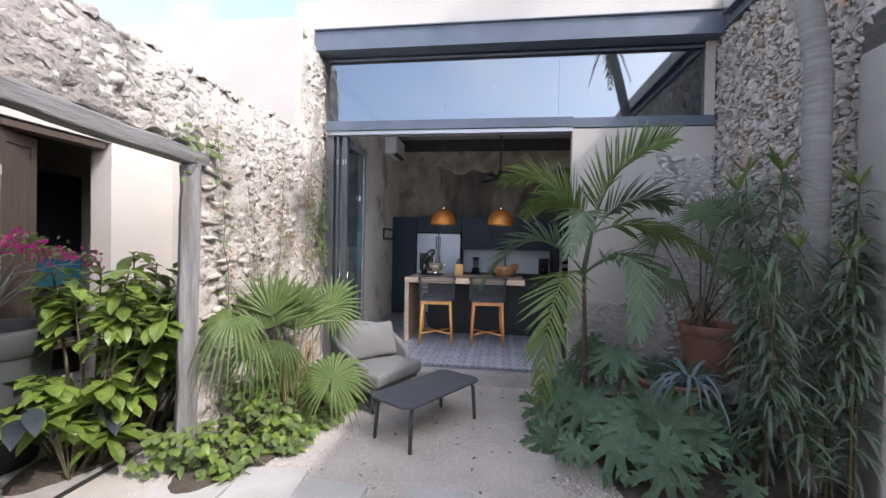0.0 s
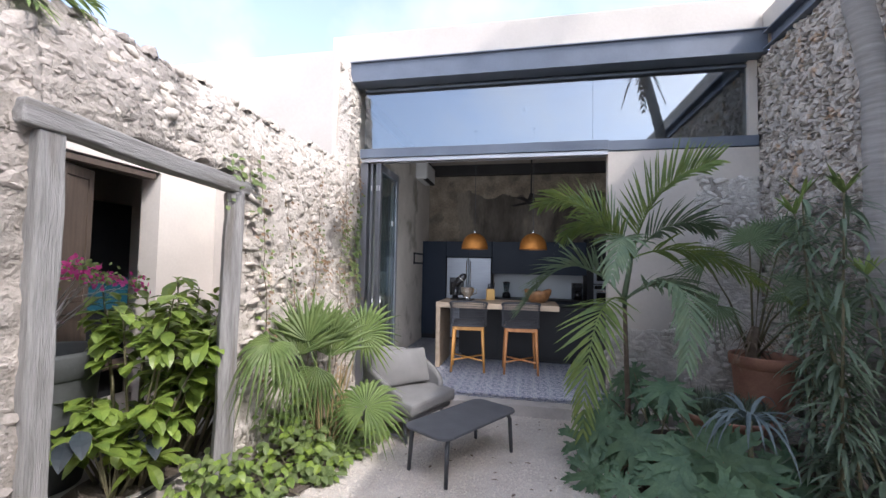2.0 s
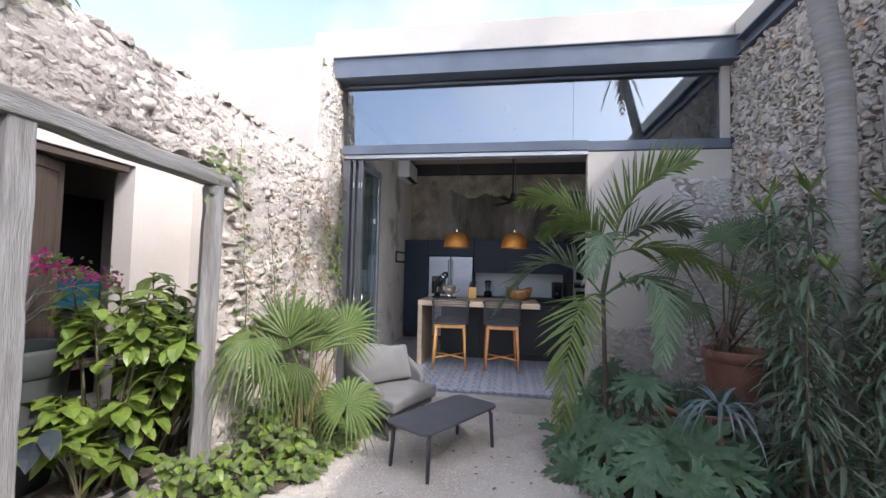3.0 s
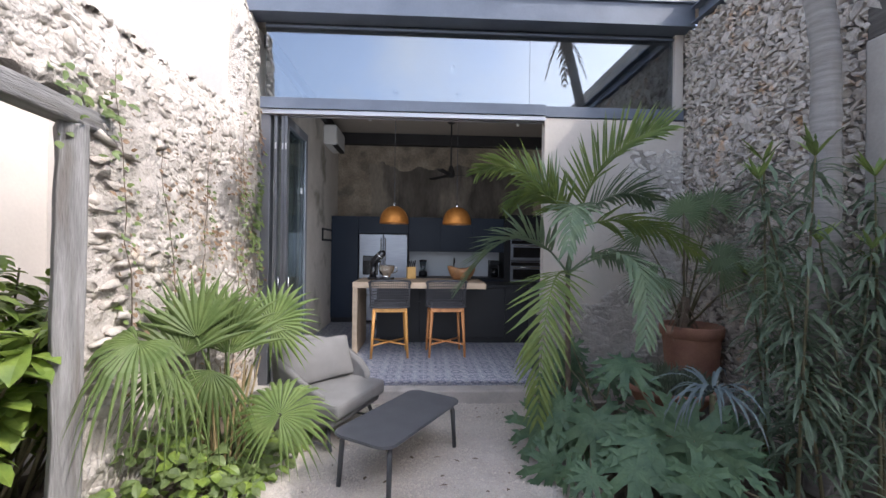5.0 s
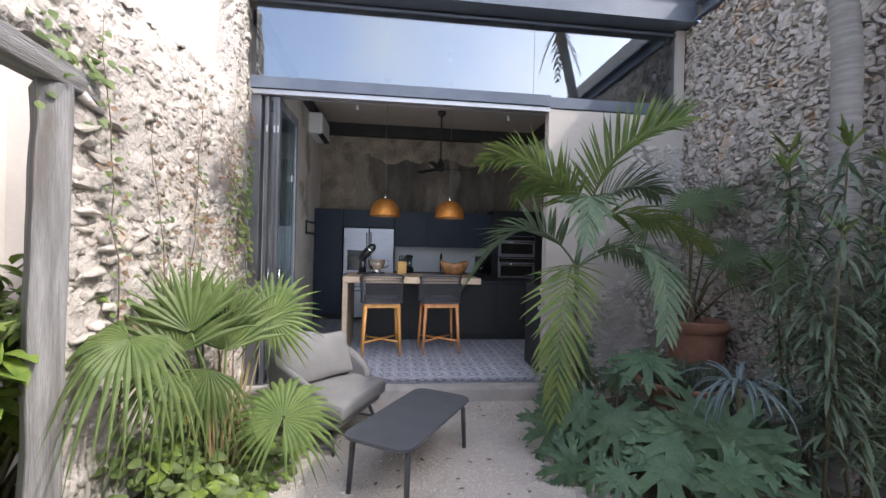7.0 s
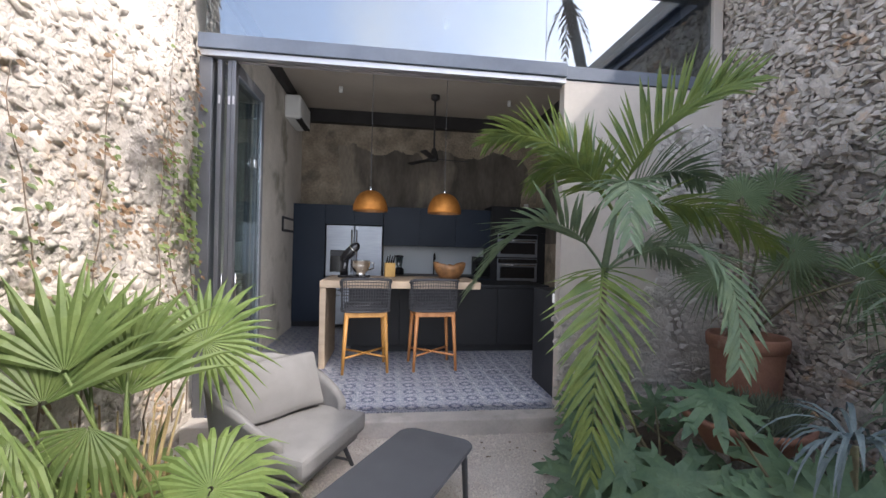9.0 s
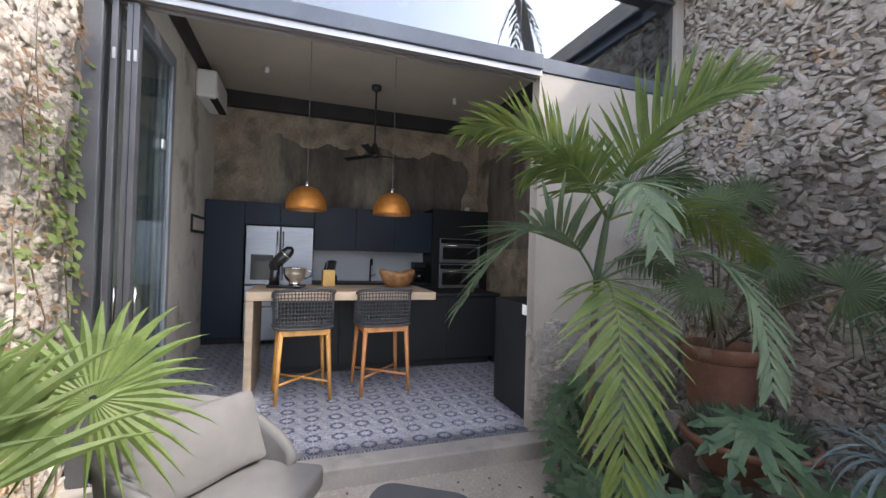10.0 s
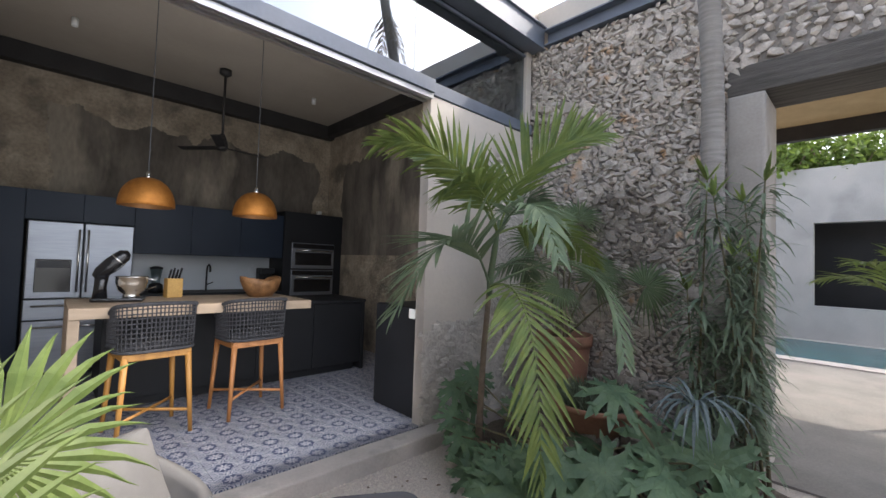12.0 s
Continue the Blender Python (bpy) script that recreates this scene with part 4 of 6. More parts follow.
def frond(bm, start, tip, arch, pairs=34, leaf=0.30, rnd=None, twist=0.0, ctrl=None, wide=0.013, lift=(0.15, 0.42), sag=(0.35, 0.9)):
    """A feather-shaped palm leaf from start to tip."""
    start, tip = Vector(start), Vector(tip)
    L = (tip - start).length
    ctrl = Vector(ctrl) if ctrl else (start + tip) / 2 + Vector((0, 0, arch * L))
    P = lambda t: start * (1 - t) ** 2 + ctrl * 2 * t * (1 - t) + tip * t * t
    tube(bm, [P(i / 12) for i in range(13)], [0.011 * (1 - 0.85 * i / 12) for i in range(13)], 5)
    for i in range(pairs):
        t = 0.16 + 0.84 * (i + 0.5) / pairs
        d = (P(min(1, t + 0.02)) - P(t - 0.02)).normalized()
        side = d.cross(Vector((0, 0, 1)))
        if side.length < 0.1:
            side = d.cross(Vector((0, 1, 0)))
        side.normalize()
        side = Matrix.Rotation(radians(twist), 3, d) @ side
        up = side.cross(d).normalized()
        ll = leaf * (0.45 + 0.9 * math.sin(math.pi * min(1, 0.18 + t * 0.80))) * rnd.uniform(0.8, 1.12)
        for s in (-1, 1):
            aim = (d * (0.55 + 0.75 * t) + side * s * rnd.uniform(0.62, 1.02) + up * rnd.uniform(*lift)).normalized()
            pts = bent(P(t), aim, ll, rnd.uniform(*sag), 4)
            w = wide * rnd.uniform(0.85, 1.15)
            strip(bm, pts, [w * 0.5, w, w * 0.95, w * 0.6, 0], up, 0.35)


def fan_leaf(bm, hub, facing, up, radius, rnd, spread=150, n=36, droop=0.35, join=0.42):
    """A round pleated palm leaf with free, sinking tips."""
    hub, f = Vector(hub), Vector(facing).normalized()
    u = (Vector(up) - f * Vector(up).dot(f)).normalized()
    s = u.cross(f).normalized()
    for i in range(n):
        a = radians(-spread + 2 * spread * (i + 0.5) / n)
        half = radians(spread) / n
        r = radius * (0.74 + 0.26 * math.cos(a * 0.55)) * rnd.uniform(0.86, 1.07)
        a += rnd.uniform(-0.02, 0.02)
        d = u * math.cos(a) + s * math.sin(a)
        t = s * math.cos(a) - u * math.sin(a)
        sink = lambda q: Vector((0, 0, -1)) * droop * r * max(0, q - 0.35) ** 2 * 1.9 * rnd.uniform(0.9, 1.1) - f * 0.10 * r * q * q
        rows = []
        for q in (0.03, join * 0.6, join, 0.72, 0.9):
            w = r * q * math.tan(half) if q <= join else r * join * math.tan(half) * max(0.04, 1 - (q - join) / (1.0 - join)) ** 1.15
            c = hub + d * r * q + sink(q)
            rows.append([bm.verts.new(c - t * w), bm.verts.new(c + f * w * 0.55), bm.verts.new(c + t * w)])
        end = bm.verts.new(hub + d * r + sink(1.0))
        for p, q in zip(rows, rows[1:]):
            bm.faces.new((p[0], p[1], q[1], q[0]))
            bm.faces.new((p[1], p[2], q[2], q[1]))
        p = rows[-1]
        bm.faces.new((p[0], p[1], end))
        bm.faces.new((p[1], p[2], end))


def lobed_leaf(bm, hub, facing, up, size, rnd):
    """A deeply cut leaf with long pointed lobes."""
    hub, f = Vector(hub), Vector(facing).normalized()
    u = (Vector(up) - f * Vector(up).dot(f)).normalized()
    s = u.cross(f).normalized()
    for k, a in enumerate((-148, -108, -72, -38, 0, 38, 72, 108, 148)):
        a = radians(a + rnd.uniform(-5, 5))
        d = u * math.cos(a) + s * math.sin(a)
        L = size * (0.55 + 0.45 * math.cos(a * 0.45)) * rnd.uniform(0.88, 1.1)
        pts = [hub + d * L * q - f * 0.22 * L * q * q - Vector((0, 0, 0.10 * L * q * q)) for q in (0, 0.22, 0.45, 0.7, 0.88, 1.0)]
        strip(bm, pts, [0.06 * size, 0.15 * size, 0.105 * size, 0.105 * size, 0.055 * size, 0], f, 0.14)
        for q, sg in ((0.62, -1), (0.70, 1)):
            side = f.cross(d).normalized() * sg
            p = hub + d * L * q - f * 0.22 * L * q * q - Vector((0, 0, 0.10 * L * q * q))
            strip(bm, [p, p + (side * 0.8 + d * 0.6) * 0.14 * size, p + (side * 0.75 + d) * 0.22 * size], [0.06 * size, 0.045 * size, 0], f, 0.1)


def oval_leaf(bm, base, d, normal, length, width, droop, rnd, obovate=False):
    pts = bent(base, d, length, droop, 5)
    prof = (0.12, 0.45, 0.8, 1.0, 0.75, 0) if obovate else (0.15, 0.75, 1.0, 0.85, 0.5, 0)
    strip(bm, pts, [width * q for q in prof], normal, 0.22)


def anyway(rnd):
    return Vector((rnd.gauss(0, 1), rnd.gauss(0, 1), rnd.gauss(0, 1))).normalized()


# feather palm in front of the cream wall
rnd = random.Random(11)
palm = thing("palm", "young feather palm with a slim stem and arching fronds", "palm")
PB, PC = Vector((1.57, 4.44, 0.0)), Vector((1.51, 4.31, 1.48))
PT = Vector((1.58, 4.30, 1.90))
part("trunk", tube(bmesh.new(), [PB, (1.565, 4.42, 0.4), (1.54, 4.38, 0.9), (1.52, 4.335, 1.25), PC], [0.036, 0.027, 0.024, 0.022, 0.021], 10), M_TWIG, palm, smooth=True)
# from, tip, bend, pairs of leaflets, their length, twist, rise, sag, material
for base, tip, ctrl, pairs, leaf, tw, lift, sag, mat in (
        (PT, (0.70, 4.72, 2.44), (1.10, 4.42, 2.66), 32, 0.30, 30, (0.1, 0.4), (0.2, 0.7), M_SUNLEAF),
        (PT, (2.10, 3.72, 2.66), (1.66, 4.16, 2.58), 38, 0.36, 62, (0.3, 0.6), (0.0, 0.3), M_SUNLEAF),
        (PC, (0.48, 4.16, 1.30), (0.98, 4.14, 2.16), 34, 0.36, 15, (0.1, 0.4), (0.1, 0.5), M_PALM),
        (PC, (1.01, 3.50, 0.38), (1.05, 3.52, 1.66), 27, 0.33, 0, (-0.05, 0.25), (0.1, 0.6), M_SUNLEAF),
        (PC, (1.74, 3.36, 1.00), (1.96, 3.55, 1.98), 28, 0.28, -10, (0.0, 0.3), (0.2, 0.8), M_PALM),
        (PT, (2.32, 4.34, 2.14), (1.92, 4.34, 2.36), 24, 0.30, -35, (0.2, 0.5), (0.2, 0.7), M_PALM),
        (PT, (1.24, 3.56, 1.66), (1.42, 3.86, 2.30), 24, 0.27, 0, (0.0, 0.3), (0.3, 0.9), M_PALM),
        (PT, (0.92, 4.24, 2.06), (1.22, 4.22, 2.40), 26, 0.30, 25, (0.1, 0.4), (0.5, 1.2), M_SUNLEAF),
        (PT, (1.10, 4.74, 2.46), (1.36, 4.48, 2.40), 24, 0.30, 40, (0.3, 0.6), (0.0, 0.4), M_PALM),
        (PT, (2.56, 3.96, 1.62), (2.06, 4.12, 2.10), 24, 0.28, -25, (0.0, 0.3), (0.3, 0.9), M_SUNLEAF),
        (PC, (2.34, 4.46, 1.40), (1.94, 4.40, 1.86), 22, 0.26, -20, (0.0, 0.3), (0.4, 1.0), M_PALM)):
    bm = bmesh.new()
    frond(bm, base - Vector((0, 0, 0.05)), tip, 0, pairs, leaf, rnd, tw, ctrl, 0.015, lift, sag)
    part("frond", bm, mat, palm)
part("crownshaft", tube(bmesh.new(), [PC - Vector((0, 0, 0.12)), PC, PC.lerp(PT, 0.6), PT + Vector((0.01, 0, 0.06))], [0.021, 0.027, 0.025, 0.012], 10), M_PALM, palm, "smooth green crownshaft", smooth=True)

# fan palm by the ruined wall
fp = thing("fan_palm", "fan palm clump with round pleated light green leaves", "palm")
FB = Vector((-1.28, 3.52, 0.0))
for hub, facing, up, r, dr, sp in (
        ((-1.06, 3.84, 1.03), (0.25, -0.9, 0.25), (0.35, 0.2, 1), 0.47, 0.25, 165),
        ((-0.84, 3.40, 0.47), (0.15, -0.75, 0.6), (0.1, 0.3, 1), 0.47, 0.55, 168),
        ((-1.44, 2.86, 1.10), (0.05, -0.55, 0.8), (-0.2, -0.9, 0.0), 0.42, 1.1, 125),
        ((-1.40, 3.24, 0.92), (0.35, -0.85, 0.15), (-0.15, 0.1, 1), 0.64, 0.25, 75),
        ((-1.22, 3.45, 0.88), (0.5, -0.8, 0.1), (0.12, 0.1, 1), 0.60, 0.3, 70),
        ((-1.34, 3.26, 1.04), (0.35, -0.9, 0.1), (-0.22, 0.05, 1), 0.52, 0.15, 62),
        ((-1.36, 3.06, 0.88), (0.1, -0.7, 0.6), (-0.2, -0.6, -0.2), 0.40, 1.0, 80),
        ((-1.40, 3.78, 0.92), (0.6, -0.7, 0.2), (0, 0.2, 1), 0.50, 0.3, 75),
        ((-1.20, 3.42, 1.02), (0.4, -0.85, 0.1), (0.1, 0.05, 1), 0.50, 0.2, 58),
        ((-1.44, 3.50, 0.96), (0.4, -0.8, 0.1), (-0.2, 0.0, 1), 0.58, 0.2, 65),
        ((-1.22, 3.22, 0.84), (0.3, -0.8, 0.4), (0.1, -0.6, -0.2), 0.38, 1.1, 80),
        ((-1.34, 3.40, 1.00), (0.3, -0.9, 0.2), (0.05, -0.1, 1), 0.56, 0.3, 60)):
    lf = bmesh.new()
    fan_leaf(lf, hub, facing, up, r, rnd, sp, max(11, int(sp / 4.9)), dr, 0.50 if sp > 100 else 0.42)
    leaf = part("leaf", lf, M_FAN, fp)
    h = Vector(hub)
    b = FB + Vector((rnd.uniform(-0.08, 0.08), rnd.uniform(-0.08, 0.08), 0))
    mid = b * 0.45 + h * 0.55 + Vector((0, 0, 0.12))
    part("stalk", tube(bmesh.new(), [b, b * 0.75 + mid * 0.25 + Vector((0, 0, 0.1)), mid, h], [0.013, 0.010, 0.008, 0.006], 6), M_IVY, leaf, smooth=True)
M_DRY = surf("dry_straw_stalk", (0.36, 0.28, 0.14), (0.26, 0.19, 0.09), 12, 0.8, 0.2)
for k in range(26):
    a = k * 2.4
    b = FB + Vector((0.10 * math.cos(a), 0.10 * math.sin(a), 0.0))
    t = FB + Vector((0.28 * math.cos(a) * rnd.uniform(0.5, 1), 0.24 * math.sin(a) * rnd.uniform(0.5, 1), rnd.uniform(0.45, 0.85)))
    part("dry_stalk", tube(bmesh.new(), [b, b.lerp(t, 0.6) + Vector((0, 0, 0.06)), t], [0.010, 0.008, 0.004], 5), M_DRY, fp, "dry straw-coloured leaf stalk")
part("stem", tube(bmesh.new(), [FB, FB + Vector((0, 0.02, 0.22)), FB + Vector((-0.02, 0.02, 0.4))], [0.06, 0.055, 0.03], 9), M_TWIG, fp, smooth=True)

# lobed philodendrons in the bed
ph_seed = [(1.60, 3.36, 0.84), (1.62, 3.05, 0.42), (1.36, 3.30, 0.44), (1.10, 3.66, 0.26), (1.78, 2.86, 0.52), (1.50, 2.98, 0.30), (1.88, 3.20, 0.50), (1.20, 3.50, 0.46), (1.75, 2.75, 0.26)]
ph_rnd = random.Random(5)
for k in range(9):
    ph_seed.append((0.92 + 0.30 * (k % 3) * 0.4 + 0.05 * (9 - k), 4.35 - 0.17 * k, 0.14 + 0.05 * (k % 3)))
for k in range(19):
    y = ph_rnd.uniform(2.75, 4.35)
    ph_seed.append((ph_rnd.uniform(1.08 + 0.45 * max(0, 3.9 - y), 2.35), y, 0))
ph_seed += [(1.44, 4.60, 0.36), (1.38, 4.44, 0.46), (1.58, 4.70, 0.55), (1.66, 4.56, 0.66), (1.48, 4.50, 0.20), (1.75, 4.66, 0.40)]
for k in range(6):
    group_pts = ph_seed[k::6]
    cx = sum(p[0] for p in group_pts) / len(group_pts)
    ph = thing("philodendron", "philodendron with deeply cut blue-green leaves", "philodendron", group="philodendrons in the bed")
    root = Vector((1.85 - 0.05 * k, 3.0 + 0.2 * k, 0.0))
    for i, (x, y, z) in enumerate(group_pts):
        if z == 0:
            edge = min(1.0, (x - 0.95) / 0.8)
            z = ph_rnd.uniform(0.12, 0.20 + 0.40 * edge) * (0.75 if x > 1.65 and y > 3.1 else 1.0)
        if y > 3.9 and x < 1.4:
            z *= 0.6
        fc = Vector((-0.30 + ph_rnd.uniform(-0.5, 0.4), -0.7 + ph_rnd.uniform(-0.2, 0.3), 0.65 + ph_rnd.uniform(-0.45, 0.4)))
        up = Vector((ph_rnd.uniform(-0.5, 0.5), -0.3 + ph_rnd.uniform(-0.4, 0.5), 0.0 + ph_rnd.uniform(-0.6, 0.5)))
        bm = bmesh.new()
        lobed_leaf(bm, (x, y, z), fc, up, ph_rnd.uniform(0.27, 0.36) if (x, y, z) in ph_seed[:9] else ph_rnd.uniform(0.16, 0.27), ph_rnd)
        lf = part("leaf", bm, M_PHILO, ph)
        h = Vector((x, y, z))
        part("stalk", tube(bmesh.new(), [root, root * 0.5 + h * 0.5 + Vector((0, 0, 0.12)), h], [0.010, 0.008, 0.005], 6), M_STEM, lf, smooth=True)

# tall grey palm trunk with its crown above the wall
tt = thing("tall_palm", "tall grey ringed palm trunk with drooping fronds above", "palm")
TX, TY = 2.83, 3.11
bm = bmesh.new()
pts, rad = [], []
for i in range(90):
    z = 5.9 * i / 89
    pts.append((TX - 0.5 * max(0, min(1, (z - 3.0) / 2.4)) ** 1.2 + 0.02 * math.sin(z * 0.7), TY + 0.03 * math.sin(z * 0.5), z))
    rad.append(0.092 - 0.004 * z + (0.005 if i % 3 == 0 else 0) + 0.05 * max(0, 0.25 - z))
tube(bm, pts, rad, 16)
part("trunk", bm, M_TRUNK, tt, smooth=True)
for k in range(11):
    a = k * 2.4 + 0.4
    up = (k % 4) * 0.32
    bm = bmesh.new()
    tip = Vector((TX - 0.5 + 1.25 * math.cos(a), TY + 1.25 * math.sin(a), 5.75 + up))
    frond(bm, (TX - 0.48, TY, 5.86), tip, 0.42, 26, 0.42, rnd)
    part("frond", bm, M_FAN2, tt)
for k in range(4):
    a = k * 1.6 + 0.2
    bm = bmesh.new()
    frond(bm, (TX - 0.45, TY, 5.2), (TX - 0.42 + 0.32 * math.cos(a), TY + 0.32 * math.sin(a), 4.45), 0.25, 10, 0.16, rnd)
    part("dead_frond", bm, M_TWIG, tt)

# strap-leaved shrub round the trunk
sb = thing("strap_leaf_shrub", "tall shrub with drooping dark strap leaves", "shrub")
srnd = random.Random(21)
stems = []
for k in range(11):
    bx, by = 2.72 + srnd.uniform(-0.32, 0.24), 2.92 + srnd.uniform(-0.26, 0.24)
    tx, ty = bx + srnd.uniform(-0.28, 0.16), by + srnd.uniform(-0.14, 0.22)
    h = srnd.uniform(0.9, 2.55)
    pts = [Vector((bx, by, 0)), Vector((bx * 0.7 + tx * 0.3, by * 0.7 + ty * 0.3, h * 0.4)), Vector((tx, ty, h))]
    stems.append((pts, h))
    part("stem", tube(bmesh.new(), pts, [0.013, 0.009, 0.005], 6), M_STEM, sb, smooth=True)
for pts, h in stems:
    bm = bmesh.new()
    n = int(34 + 48 * h)
    for i in range(n):
        q = srnd.uniform(0.10, 1.0) ** 0.75
        p = pts[0].lerp(pts[1], q / 0.4) if q < 0.4 else pts[1].lerp(pts[2], (q - 0.4) / 0.6)
        a = srnd.uniform(0, 2 * math.pi)
        d = Vector((math.cos(a), math.sin(a), srnd.uniform(0.1, 0.9)))
        L = srnd.uniform(0.16, 0.30)
        w = srnd.uniform(0.008, 0.014)
        strip(bm, bent(p, d, L, srnd.uniform(0.9, 2.2), 4), [w * 0.6, w, w, w * 0.7, 0], Vector((0, 0, 1)) + 0.3 * d, 0.25)
    part("foliage", bm, M_STRAP, sb)
    if h > 1.3:
        bm = bmesh.new()
        for i in range(9):
            a = srnd.uniform(0, 2 * math.pi)
            strip(bm, bent(pts[2], (0.6 * math.cos(a), 0.6 * math.sin(a), 1.0), srnd.uniform(0.12, 0.22), srnd.uniform(0.2, 0.9), 4), [0.006, 0.013, 0.013, 0.008, 0], Vector((math.cos(a), math.sin(a), 0.6)), 0.25)
        part("new_shoot", bm, M_SUNLEAF, sb, "fresh yellow-green shoot")

# blue-grey strap plant low in the bed
bp = thing("lily_plant", "low plant with arching grey-green strap leaves", "plant")
bm = bmesh.new()
for i in range(34):
    a = srnd.uniform(0, 2 * math.pi)
    d = Vector((math.cos(a), math.sin(a), srnd.uniform(0.7, 1.6)))
    w = srnd.uniform(0.008, 0.014)
    strip(bm, bent(Vector((2.00, 3.02, 0.72)) + 0.04 * d, d, srnd.uniform(0.28, 0.46), srnd.uniform(1.8, 3.2), 6), [w * 0.7, w, w, w * 0.9, w * 0.7, w * 0.4, 0], Vector((0, 0, 1)), 0.3)
part("foliage", bm, M_BLUELEAF, bp)
part("stem", tube(bmesh.new(), [(2.04, 3.08, 0), (2.02, 3.04, 0.4), (2.00, 3.02, 0.74)], 0.016, 8), M_STEM, bp, smooth=True)

# terracotta pots
def pot(name, label, centre, r, h, mat, bowl=False):
    p = thing(name, label, "plant pot", pose(*centre))
    low = 0.55 if bowl else 0.72
    part("body", turned(bmesh.new(), [(0, 0), (r * low, 0), (r * (low + 0.12), h * 0.25), (r * 0.92, h * 0.72), (r * 0.94, h * 0.8)], 36), mat, p, smooth=True)
    part("rim", turned(bmesh.new(), [(r * 0.94, h * 0.80), (r * 1.01, h * 0.82), (r * 1.03, h * 0.97), (r * 1.0, h), (r * 0.93, h * 0.985), (r * 0.90, h * 0.86), (r * 0.90, h * 0.80)], 36), mat, p, smooth=True)
    part("soil", turned(bmesh.new(), [(r * 0.91, h * 0.84), (r * 0.5, h * 0.87), (0, h * 0.88)], 24), M_SOIL, p)
    return p


pot("terracotta_pot", "large terracotta pot with a rolled rim", (2.76, 4.38, 0.38), 0.27, 0.57, M_TERRA)
pot("terracotta_bowl", "wide shallow terracotta bowl planted with herbs", (2.16, 3.76, 0.33), 0.34, 0.25, M_TERRA, True)
hb = thing("herb_plant", "bushy grey-green rosemary-like herb in the bowl", "plant")
for k in range(5):
    bm = bmesh.new()
    for i in range(230):
        a, q = srnd.uniform(0, 2 * math.pi), srnd.uniform(0, 1) ** 0.5
        b = Vector((2.16 + 0.27 * q * math.cos(a), 3.76 + 0.27 * q * math.sin(a), 0.535))
        d = Vector((0.35 * q * math.cos(a), 0.35 * q * math.sin(a), 1))
        strip(bm, bent(b, d + 0.4 * anyway(srnd), srnd.uniform(0.08, 0.20), 0.3, 3), [0.003, 0.006, 0.005, 0], anyway(srnd), 0.2)
    part("sprig", bm, M_HERB, hb)
fq = thing("potted_fan_palm", "dark fan palm growing in the terracotta pot", "palm")
for hub, facing, up, r in (((2.62, 4.30, 2.02), (-0.4, -0.8, 0.3), (0.4, 0, 1), 0.36), ((2.83, 4.10, 1.47), (-0.7, -0.6, 0.3), (0.3, -0.3, 0.5), 0.36), ((2.84, 3.64, 1.45), (-0.8, -0.4, 0.2), (0.2, -0.5, 0.2), 0.40), ((2.30, 4.45, 1.82), (-0.3, -0.8, 0.5), (-0.4, 0.1, 0.8), 0.36), ((2.92, 4.33, 2.10), (-0.8, -0.5, 0.2), (0, 0.1, 1), 0.34), ((2.28, 4.15, 1.42), (-0.4, -0.7, 0.6), (-0.7, -0.4, 0.1), 0.34), ((2.90, 4.62, 2.10), (-0.6, -0.7, 0.1), (0.1, 0, 1), 0.34), ((2.75, 4.0, 1.62), (-0.5, -0.7, 0.6), (0.4, -0.6, 0.2), 0.32)):
    bm = bmesh.new()
    fan_leaf(bm, hub, facing, up, r, srnd, 135, 30, 0.4)
    lf = part("leaf", bm, M_FAN2, fq)
    h, b = Vector(hub), Vector((2.66, 4.34, 0.90))
    part("stalk", tube(bmesh.new(), [b, b.lerp(h, 0.5) + Vector((0, 0, 0.10)), h], [0.012, 0.009, 0.006], 6), M_STEM, lf, smooth=True)
bm = tube(bmesh.new(), [(2.66, 4.34, 0.89), (2.65, 4.34, 1.05), (2.67, 4.33, 1.22)], [0.06, 0.065, 0.03], 9)
for i in range(40):
    a = srnd.uniform(0, 6.28)
    strip(bm, bent(Vector((2.66, 4.34, srnd.uniform(0.95, 1.2))), (math.cos(a), math.sin(a), 0.6), srnd.uniform(0.15, 0.35), 1.8, 3), [0.008, 0.008, 0.006, 0], Vector((0, 0, 1)), 0.2)
part("stem", bm, M_TWIG, fq, "brown stem with dry leaf sheaths")

